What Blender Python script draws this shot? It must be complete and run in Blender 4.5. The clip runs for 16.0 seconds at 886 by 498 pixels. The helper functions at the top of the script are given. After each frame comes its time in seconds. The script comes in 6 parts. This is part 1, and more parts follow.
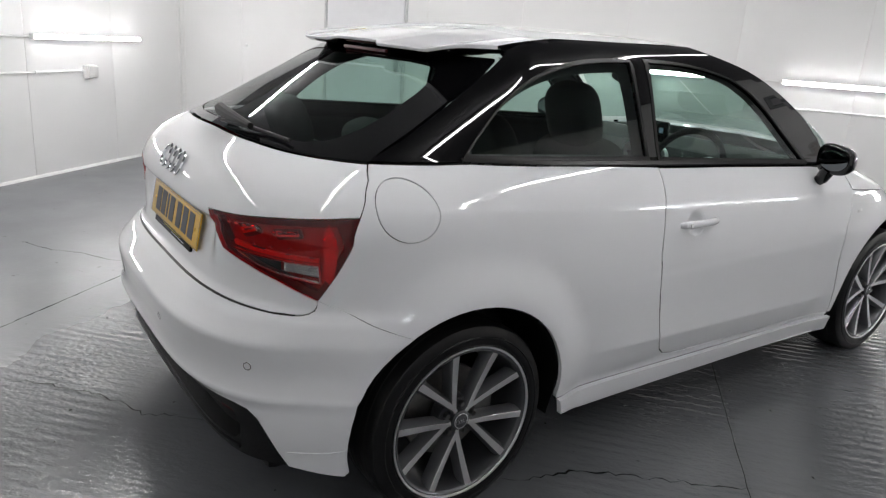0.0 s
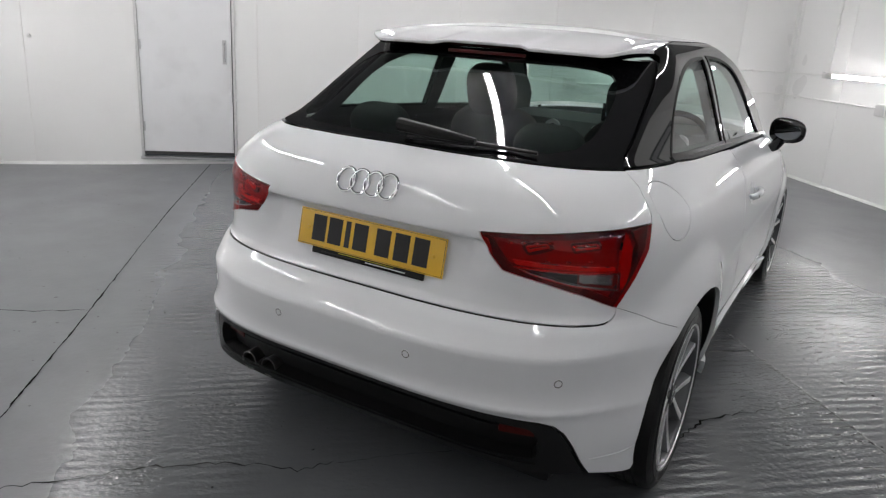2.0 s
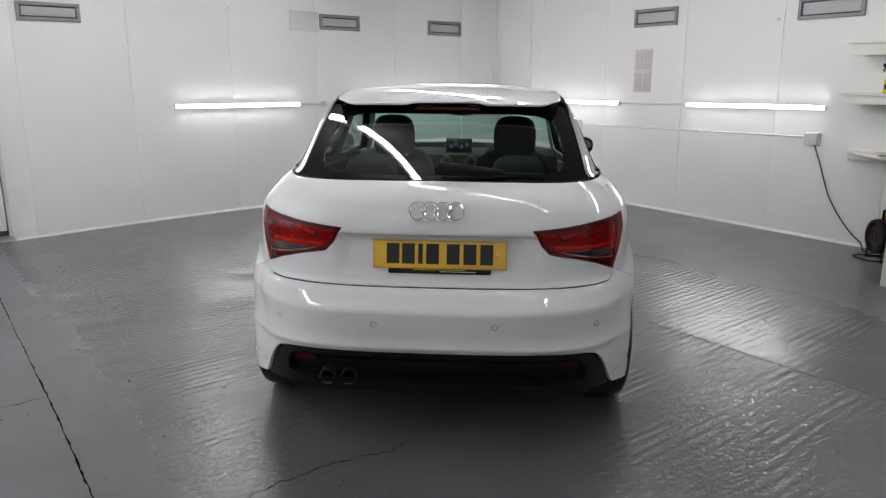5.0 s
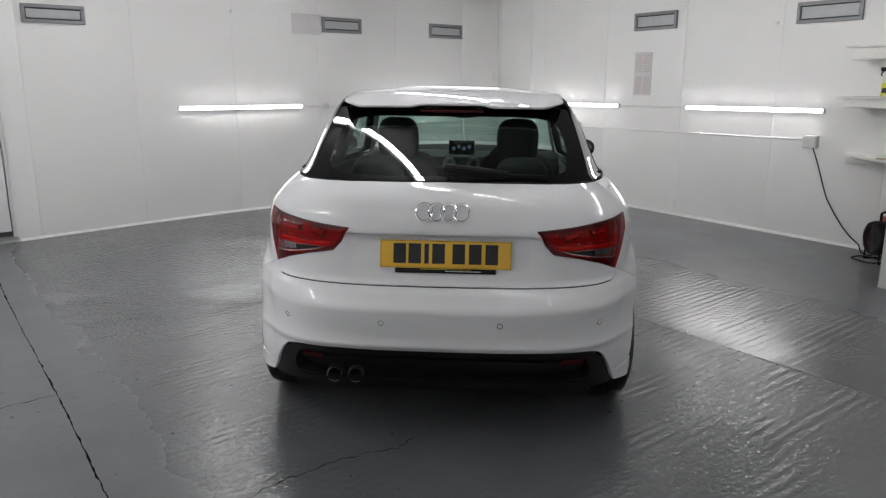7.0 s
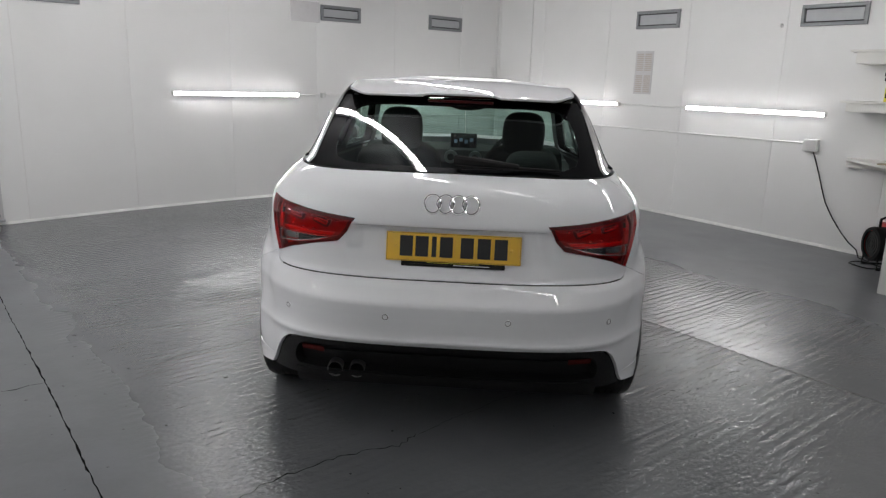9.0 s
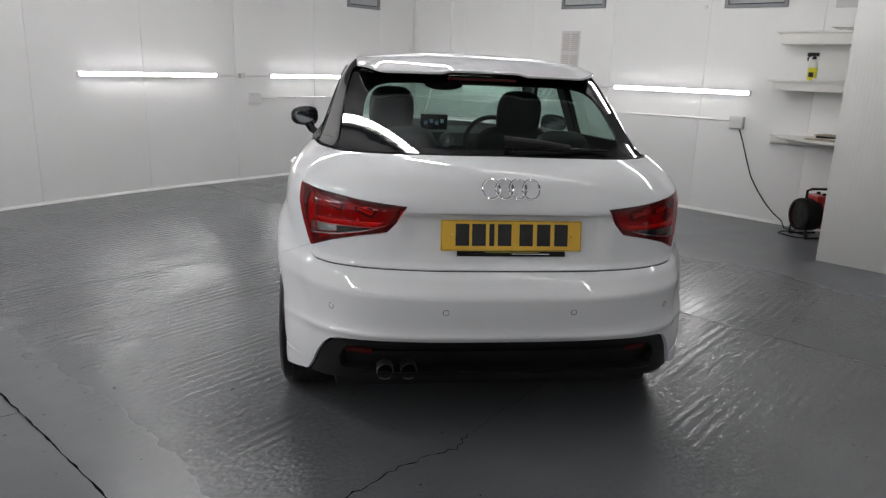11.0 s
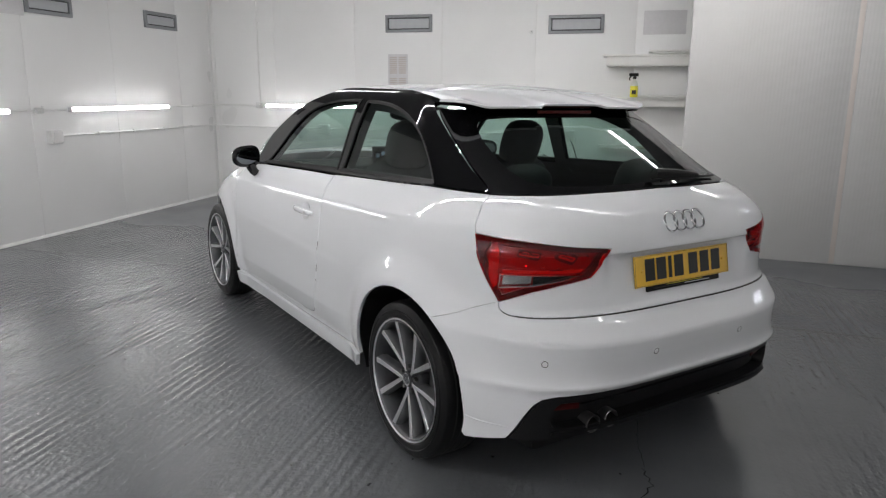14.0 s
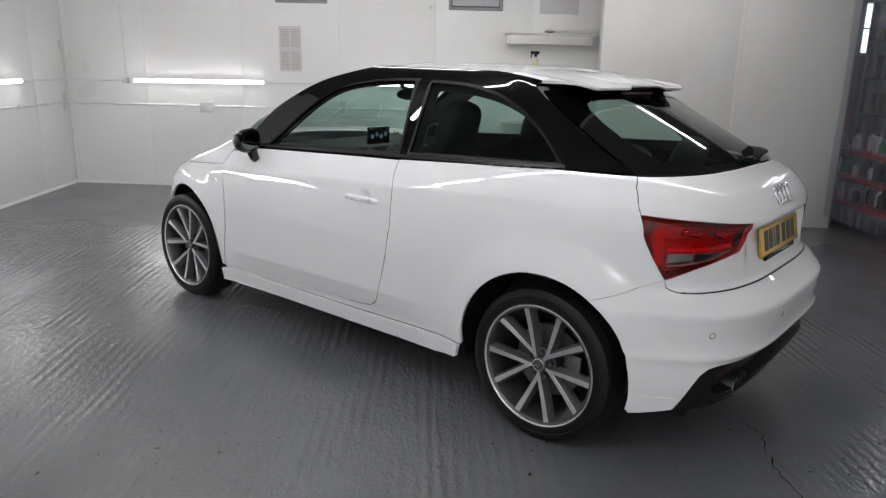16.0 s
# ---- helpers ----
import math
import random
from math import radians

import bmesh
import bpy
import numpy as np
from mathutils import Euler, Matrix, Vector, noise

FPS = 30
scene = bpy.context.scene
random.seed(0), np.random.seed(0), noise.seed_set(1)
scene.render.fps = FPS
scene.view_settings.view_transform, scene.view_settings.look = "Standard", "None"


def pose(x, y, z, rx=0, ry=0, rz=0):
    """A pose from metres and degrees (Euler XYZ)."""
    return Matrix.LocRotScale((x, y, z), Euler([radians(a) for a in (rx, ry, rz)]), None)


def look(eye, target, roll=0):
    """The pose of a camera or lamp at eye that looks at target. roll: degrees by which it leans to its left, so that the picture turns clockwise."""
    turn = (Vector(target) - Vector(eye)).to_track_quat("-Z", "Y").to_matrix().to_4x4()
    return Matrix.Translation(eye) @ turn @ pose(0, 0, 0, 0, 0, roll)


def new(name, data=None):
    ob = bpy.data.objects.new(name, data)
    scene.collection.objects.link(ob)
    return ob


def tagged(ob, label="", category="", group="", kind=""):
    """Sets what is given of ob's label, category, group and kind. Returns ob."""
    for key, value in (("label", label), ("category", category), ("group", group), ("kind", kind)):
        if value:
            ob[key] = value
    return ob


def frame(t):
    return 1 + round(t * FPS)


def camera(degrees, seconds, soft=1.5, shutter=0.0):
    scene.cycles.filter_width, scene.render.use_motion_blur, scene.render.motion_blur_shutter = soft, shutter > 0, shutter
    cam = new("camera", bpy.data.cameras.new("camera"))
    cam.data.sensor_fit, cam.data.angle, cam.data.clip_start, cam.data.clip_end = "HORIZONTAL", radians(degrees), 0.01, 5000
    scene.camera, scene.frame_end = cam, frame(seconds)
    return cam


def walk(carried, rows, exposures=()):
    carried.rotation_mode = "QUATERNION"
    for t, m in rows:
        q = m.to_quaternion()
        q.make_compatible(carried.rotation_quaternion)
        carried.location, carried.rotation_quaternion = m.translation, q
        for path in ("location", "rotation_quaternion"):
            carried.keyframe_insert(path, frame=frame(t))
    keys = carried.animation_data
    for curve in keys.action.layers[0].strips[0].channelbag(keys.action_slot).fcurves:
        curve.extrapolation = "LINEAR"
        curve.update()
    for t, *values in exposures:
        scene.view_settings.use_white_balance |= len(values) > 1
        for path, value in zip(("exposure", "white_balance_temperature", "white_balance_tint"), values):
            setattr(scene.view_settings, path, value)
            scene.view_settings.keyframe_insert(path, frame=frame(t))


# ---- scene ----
cam = camera(64.0, 16.0, soft=1.3)
PATH = [
    (0, (2.272, -1.148, 1.416), (0.724, -0.035, 0.813), 3.7),
    (0.5, (2.005, -1.434, 1.437), (0.511, -0.244, 0.843), 3.0),
    (1, (1.678, -1.62, 1.381), (0.34, -0.263, 0.772), 3.5),
    (1.5, (1.439, -1.877, 1.396), (0.233, -0.397, 0.8), 3.7),
    (2, (1.181, -2.171, 1.416), (0.23, -0.521, 0.804), 3.5),
    (2.5, (0.877, -2.38, 1.393), (0.145, -0.62, 0.79), 1.5),
    (3, (0.56, -2.624, 1.431), (-0.043, -0.794, 0.895), -0.9),
    (3.5, (0.377, -2.805, 1.444), (0.077, -0.909, 0.884), 2.5),
    (4, (0.284, -3.031, 1.462), (0.126, -1.107, 0.94), 1.2),
    (4.5, (0.202, -3.189, 1.491), (0.088, -1.255, 0.995), 0.4),
    (7, (0.152, -3.288, 1.497), (0.045, -1.351, 1.013), 0.6),
    (7.5, (0.145, -3.272, 1.49), (0.042, -1.335, 1.003), 1.0),
    (8, (0.127, -3.264, 1.484), (0.031, -1.327, 0.995), 1.4),
    (8.5, (0.107, -3.254, 1.475), (0.017, -1.319, 0.98), 1.9),
    (10.8, (-0.476, -3.016, 1.429), (-0.266, -1.088, 0.938), 2.9),
    (11, (-0.592, -3.003, 1.418), (-0.312, -1.094, 0.889), 2.6),
    (11.5, (-0.824, -2.936, 1.418), (-0.421, -1.044, 0.907), 2.7),
    (12, (-1.079, -2.814, 1.417), (-0.562, -0.942, 0.939), 1.2),
    (12.5, (-1.311, -2.714, 1.416), (-0.69, -0.871, 0.948), 2.2),
    (13, (-1.629, -2.606, 1.433), (-0.817, -0.84, 0.964), 0.6),
    (13.5, (-1.883, -2.434, 1.415), (-0.94, -0.729, 0.963), 2.3),
    (14, (-2.121, -2.216, 1.426), (-1.053, -0.587, 0.971), 1.5),
    (14.5, (-2.385, -2.026, 1.415), (-1.179, -0.501, 0.944), 1.6),
    (15, (-2.634, -1.798, 1.435), (-1.302, -0.387, 0.949), 1.9),
    (15.5, (-2.83, -1.534, 1.425), (-1.407, -0.22, 0.927), 1.7),
    (16, (-3.03, -1.312, 1.416), (-1.534, -0.085, 0.909), 2.3),
]
EXPOSURES = [(0.0, 0.50), (2.5, 0.34), (4.2, 0.25), (7.0, 0.04), (12.5, 0.03), (16.0, 0.05)]
walk(cam, [(t, look(eye, target, roll)) for t, eye, target, roll in PATH], EXPOSURES)

# ---- world and exposure ----
world = bpy.data.worlds.new("world")
scene.world = world
world.use_nodes = True
world.node_tree.nodes["Background"].inputs[0].default_value = (0.03, 0.032, 0.035, 1)
scene.view_settings.exposure = 0.0
TUBE_POWER, CEILING_POWER, LOW_POWER, LOWEST_POWER = 46.0, 58.0, 37.0, 28.0

# ---- materials ----
def material(name, color=(0.8, 0.8, 0.8), rough=0.5, metal=0.0, coat=0.0, coat_rough=0.03, spec=0.5, grain=0.0, grain_scale=40.0,
             bump=0.0, bump_scale=60.0, wear=0.0, wear_color=(0.3, 0.3, 0.3), wear_scale=3.0, rough_var=0.0, island=0.0, emit=0.0):
    """A Principled material with colour grain at two scales, roughness variation and fine relief."""
    m = bpy.data.materials.new(name)
    m.use_nodes = True
    nt = m.node_tree
    b = nt.nodes["Principled BSDF"]
    b.inputs["Base Color"].default_value = (*color, 1)
    b.inputs["Roughness"].default_value = rough
    b.inputs["Metallic"].default_value = metal
    b.inputs["Coat Weight"].default_value = coat
    b.inputs["Coat Roughness"].default_value = coat_rough
    b.inputs["Specular IOR Level"].default_value = spec
    if emit:
        b.inputs["Emission Color"].default_value = (*color, 1)
        b.inputs["Emission Strength"].default_value = emit
    geo = nt.nodes.new("ShaderNodeTexCoord")
    def tex(scale, detail=4.0):
        n = nt.nodes.new("ShaderNodeTexNoise")
        n.inputs["Scale"].default_value, n.inputs["Detail"].default_value = scale, detail
        nt.links.new(geo.outputs["Object"], n.inputs["Vector"])
        return n.outputs["Fac"]
    last = None
    if grain or wear:
        base = nt.nodes.new("ShaderNodeMix"); base.data_type = "RGBA"
        base.inputs[6].default_value = (*[c * (1 - grain) for c in color], 1)
        base.inputs[7].default_value = (*[min(1, c * (1 + grain)) for c in color], 1)
        nt.links.new(tex(grain_scale), base.inputs[0])
        last = base.outputs[2]
        if wear:
            ramp = nt.nodes.new("ShaderNodeValToRGB")
            ramp.color_ramp.elements[0].position, ramp.color_ramp.elements[1].position = 0.52, 0.78
            ramp.color_ramp.elements[0].color = (0, 0, 0, 1)
            ramp.color_ramp.elements[1].color = (wear, wear, wear, 1)
            nt.links.new(tex(wear_scale, 8.0), ramp.inputs[0])
            mix = nt.nodes.new("ShaderNodeMix"); mix.data_type = "RGBA"
            nt.links.new(ramp.outputs[0], mix.inputs[0])
            nt.links.new(last, mix.inputs[6])
            mix.inputs[7].default_value = (*wear_color, 1)
            last = mix.outputs[2]
        nt.links.new(last, b.inputs["Base Color"])
    if rough_var:
        mr = nt.nodes.new("ShaderNodeMapRange")
        mr.inputs[1].default_value, mr.inputs[2].default_value = 0.3, 0.7
        mr.inputs[3].default_value, mr.inputs[4].default_value = max(0.02, rough - rough_var), rough + rough_var
        nt.links.new(tex(grain_scale * 0.25), mr.inputs[0])
        nt.links.new(mr.outputs[0], b.inputs["Roughness"])
    if bump:
        bp = nt.nodes.new("ShaderNodeBump")
        bp.inputs["Strength"].default_value, bp.inputs["Distance"].default_value = bump, 0.002
        nt.links.new(tex(bump_scale, 6.0), bp.inputs["Height"])
        nt.links.new(bp.outputs[0], b.inputs["Normal"])
    return m


def glass_material(name, tint, gloss_rough=0.02, ior=1.5):
    """Thin glass: tinted see-through with a Fresnel gloss."""
    m = bpy.data.materials.new(name)
    m.use_nodes = True
    nt = m.node_tree
    nt.nodes.remove(nt.nodes["Principled BSDF"])
    out = nt.nodes["Material Output"]
    tr, gl, mix, lw, pw, ma = (nt.nodes.new(k) for k in ("ShaderNodeBsdfTransparent", "ShaderNodeBsdfGlossy", "ShaderNodeMixShader", "ShaderNodeLayerWeight", "ShaderNodeMath", "ShaderNodeMath"))
    tr.inputs[0].default_value = (*tint, 1)
    gl.inputs["Roughness"].default_value = gloss_rough
    f0 = ((ior - 1) / (ior + 1)) ** 2 * 1.6
    lw.inputs["Blend"].default_value = 0.5
    pw.operation, ma.operation = "POWER", "MULTIPLY_ADD"
    pw.inputs[1].default_value = 5.0
    ma.inputs[1].default_value, ma.inputs[2].default_value = 1 - f0, f0
    nt.links.new(lw.outputs["Facing"], pw.inputs[0])
    nt.links.new(pw.outputs[0], ma.inputs[0])
    nt.links.new(ma.outputs[0], mix.inputs[0])
    nt.links.new(tr.outputs[0], mix.inputs[1])
    nt.links.new(gl.outputs[0], mix.inputs[2])
    nt.links.new(mix.outputs[0], out.inputs[0])
    return m


def emitter(name, color, strength):
    m = bpy.data.materials.new(name)
    m.use_nodes = True
    nt = m.node_tree
    nt.nodes.remove(nt.nodes["Principled BSDF"])
    e = nt.nodes.new("ShaderNodeEmission")
    e.inputs[0].default_value, e.inputs[1].default_value = (*color, 1), strength
    nt.links.new(e.outputs[0], nt.nodes["Material Output"].inputs[0])
    return m


def streaked():
    """Off-white ribbed sheet: narrow upright flutes under faint long streaks."""
    m = material("white_ribbed_sheet", (0.65, 0.645, 0.635), 0.42, grain=0.03, grain_scale=5, wear=0.22, wear_color=(0.50, 0.47, 0.44), wear_scale=1.6)
    nt = m.node_tree
    co, mp, n, n2, add, bp = (nt.nodes.new(k) for k in ("ShaderNodeTexCoord", "ShaderNodeMapping", "ShaderNodeTexNoise", "ShaderNodeTexWave", "ShaderNodeMath", "ShaderNodeBump"))
    mp.inputs["Rotation"].default_value = (0, 0, radians(-41.33))
    mp.inputs["Scale"].default_value = (1, 1, 0.02)
    n.inputs["Scale"].default_value, n.inputs["Detail"].default_value = 11.0, 4.0
    n2.bands_direction = "Y"
    n2.inputs["Scale"].default_value, n2.inputs["Distortion"].default_value = 11.0, 2.5
    bp.inputs["Strength"].default_value, bp.inputs["Distance"].default_value = 0.17, 0.004
    nt.links.new(co.outputs["Object"], mp.inputs["Vector"])
    nt.links.new(mp.outputs[0], n.inputs["Vector"])
    nt.links.new(mp.outputs[0], n2.inputs["Vector"])
    nt.links.new(n.outputs["Fac"], add.inputs[0])
    nt.links.new(n2.outputs["Fac"], add.inputs[1])
    nt.links.new(add.outputs[0], bp.inputs["Height"])
    nt.links.new(bp.outputs[0], nt.nodes["Principled BSDF"].inputs["Normal"])
    return m


PARTITION = streaked()
PEACH = material("peach_filler_strip", (0.72, 0.66, 0.62), 0.5, grain=0.05, grain_scale=8)
PAINT = material("white_paint", (0.77, 0.78, 0.80), 0.45, coat=1.0, coat_rough=0.012, spec=0.0, grain=0.012, grain_scale=300)
GLOSS_BLACK = material("gloss_black_paint", (0.003, 0.003, 0.0035), 0.3, coat=1.0, coat_rough=0.008, spec=0.0, grain=0.1, grain_scale=200)
MATT_BLACK = material("matt_black_plastic", (0.006, 0.006, 0.0066), 0.42, spec=0.32, grain=0.25, grain_scale=400, bump=0.25, bump_scale=900)
RUBBER = material("tyre_rubber", (0.006, 0.006, 0.0065), 0.38, spec=0.25, grain=0.3, grain_scale=60, bump=0.2, bump_scale=300, rough_var=0.1)
SEAL = material("rubber_seal", (0.006, 0.006, 0.006), 0.4, spec=0.25, grain=0.2, grain_scale=200)
CHROME = material("chrome", (0.82, 0.83, 0.85), 0.07, metal=1.0, grain=0.02, grain_scale=100)
MIRROR = material("mirror_glass", (0.16, 0.17, 0.18), 0.03, metal=1.0, grain=0.02, grain_scale=100)
STEEL = material("dark_exhaust_steel", (0.20, 0.197, 0.195), 0.38, metal=1.0, grain=0.25, grain_scale=50, rough_var=0.1)
RIM_GREY = material("grey_rim_lacquer", (0.085, 0.088, 0.094), 0.35, metal=0.6, coat=0.6, grain=0.06, grain_scale=200)
RIM_SIDE = material("grey_spoke_lacquer", (0.24, 0.245, 0.255), 0.32, metal=0.7, coat=0.6, grain=0.06, grain_scale=200)
RIM_FACE = material("machined_aluminium", (0.86, 0.86, 0.87), 0.30, metal=1.0, coat=0.5, grain=0.06, grain_scale=120)
DISC = material("brake_disc_steel", (0.22, 0.21, 0.20), 0.4, metal=1.0, grain=0.2, grain_scale=60)
CABIN = material("dark_cabin_plastic", (0.010, 0.010, 0.011), 0.6, grain=0.2, grain_scale=200, bump=0.2, bump_scale=500)
FABRIC = material("dark_grey_seat_cloth", (0.008, 0.008, 0.009), 0.85, grain=0.35, grain_scale=500, bump=0.5, bump_scale=700)
HEADLINER = material("dark_headlining", (0.05, 0.05, 0.05), 0.9, grain=0.2, grain_scale=300)
GLASS = glass_material("tinted_window_glass", (0.63, 0.77, 0.72))
RED_LENS = glass_material("red_lens", (0.84, 0.016, 0.012), 0.02, 1.42)
CLEAR_LENS = glass_material("clear_lens", (0.75, 0.74, 0.74), 0.03, 1.5)
LAMP_RED = material("red_lamp_reflector", (0.90, 0.15, 0.085), 0.25, coat=0.6, grain=0.15, grain_scale=80)
LAMP_GLOW = material("red_lamp_side_reflector", (0.80, 0.10, 0.06), 0.2, metal=0.4, coat=0.6, grain=0.2, grain_scale=60)
LAMP_BOWL = material("red_lamp_bowl", (0.42, 0.032, 0.027), 0.25, coat=0.5, grain=0.25, grain_scale=40)
LAMP_DARK = material("dark_lamp_housing", (0.07, 0.008, 0.008), 0.3, grain=0.2, grain_scale=80)
LAMP_SILVER = material("silver_lamp_reflector", (0.78, 0.77, 0.77), 0.22, metal=1.0, grain=0.1, grain_scale=90)
LAMP_FACET = material("red_chrome_facet", (0.95, 0.40, 0.34), 0.10, metal=1.0, grain=0.1, grain_scale=90)
RED_REFLECTOR = material("red_reflector", (0.07, 0.003, 0.003), 0.35, coat=0.15, spec=0.2, grain=0.2, grain_scale=300)
PLATE_YELLOW = material("yellow_plate_acrylic", (0.78, 0.46, 0.025), 0.3, coat=0.8, grain=0.06, grain_scale=20)
PLATE_INK = material("black_plate_ink", (0.01, 0.01, 0.01), 0.35, grain=0.1, grain_scale=100)
SCREEN = material("display_glass", (0.012, 0.014, 0.018), 0.1, coat=1.0, grain=0.1)
SCREEN_BLUE = material("pale_screen_marks", (0.25, 0.36, 0.5), 0.4, grain=0.1, emit=0.08)
WALL = material("white_wall_panel", (0.80, 0.80, 0.795), 0.34, grain=0.025, grain_scale=2.5, wear=0.10, wear_color=(0.62, 0.61, 0.58), wear_scale=1.3, bump=0.06, bump_scale=14, rough_var=0.08)
TRIM = material("white_painted_trim", (0.76, 0.76, 0.75), 0.4, grain=0.04, grain_scale=12, wear=0.35, wear_color=(0.45, 0.45, 0.44), wear_scale=9, bump=0.2, bump_scale=60)
JOINT = material("grey_joint_sealant", (0.74, 0.725, 0.71), 0.6, grain=0.1, grain_scale=30)
CEILING = material("dark_grey_ceiling", (0.13, 0.13, 0.135), 0.7, grain=0.03, grain_scale=2)
CONDUIT = material("white_pvc_conduit", (0.78, 0.78, 0.77), 0.35, grain=0.04, grain_scale=30)
BOX_GREY = material("pale_grey_switch_box", (0.66, 0.66, 0.65), 0.4, grain=0.05, grain_scale=40)
VENT_FRAME = material("grey_metal_vent", (0.24, 0.25, 0.26), 0.45, metal=0.3, grain=0.1, grain_scale=30)
VENT_FLAP = material("light_grey_vent_flap", (0.42, 0.43, 0.45), 0.4, grain=0.08, grain_scale=20)
PAPER = material("printed_paper_sheet", (0.62, 0.61, 0.62), 0.6, grain=0.06, grain_scale=30)
INK = material("grey_print", (0.52, 0.47, 0.44), 0.7, grain=0.1, grain_scale=40)
TUBE = emitter("lamp_tube_glow", (1.0, 0.985, 0.985), TUBE_POWER)
CEILING_TUBE = emitter("ceiling_tube_glow", (1.0, 0.985, 0.985), CEILING_POWER)
# two weaker outputs, chosen by tube position to balance the room's light
CEILING_TUBE_LOW = emitter("low_ceiling_tube_glow", (1.0, 0.985, 0.98), LOW_POWER)
CEILING_TUBE_LOWEST = emitter("lowest_ceiling_tube_glow", (1.0, 0.985, 0.975), LOWEST_POWER)
LAMP_BODY = material("white_lamp_body", (0.78, 0.78, 0.78), 0.4, grain=0.03)
DOOR = material("white_door_paint", (0.74, 0.745, 0.76), 0.38, grain=0.03, grain_scale=5, wear=0.25, wear_color=(0.5, 0.5, 0.5), wear_scale=4, bump=0.06, bump_scale=30)
DARK_GAP = material("dark_threshold", (0.03, 0.03, 0.03), 0.7, grain=0.3, grain_scale=50)
METAL = material("brushed_metal", (0.55, 0.55, 0.56), 0.3, metal=1.0, grain=0.1, grain_scale=80)
BRASS = material("brass_closer", (0.55, 0.42, 0.10), 0.35, metal=0.8, grain=0.15, grain_scale=40)
SHELF = material("white_laminate_shelf", (0.78, 0.77, 0.74), 0.4, grain=0.04, grain_scale=8, wear=0.2, wear_color=(0.55, 0.53, 0.48), wear_scale=6)
YELLOW = material("yellow_liquid_bottle", (0.75, 0.68, 0.04), 0.3, coat=0.3, grain=0.05)
CLEAR_PLASTIC = material("cloudy_plastic", (0.72, 0.73, 0.66), 0.3, grain=0.05)
RED_PAINT = material("red_enamel", (0.42, 0.018, 0.014), 0.3, coat=0.5, grain=0.12, grain_scale=30, wear=0.3, wear_color=(0.1, 0.02, 0.02), wear_scale=12)
BLACK_PLASTIC = material("black_plastic", (0.008, 0.008, 0.008), 0.5, spec=0.18, grain=0.2, grain_scale=60)
CRACK = material("crack_shadow", (0.010, 0.010, 0.010), 1.0, spec=0.0, grain=0.4, grain_scale=90)
CARD = material("brown_card", (0.42, 0.36, 0.26), 0.6, grain=0.1, grain_scale=20)


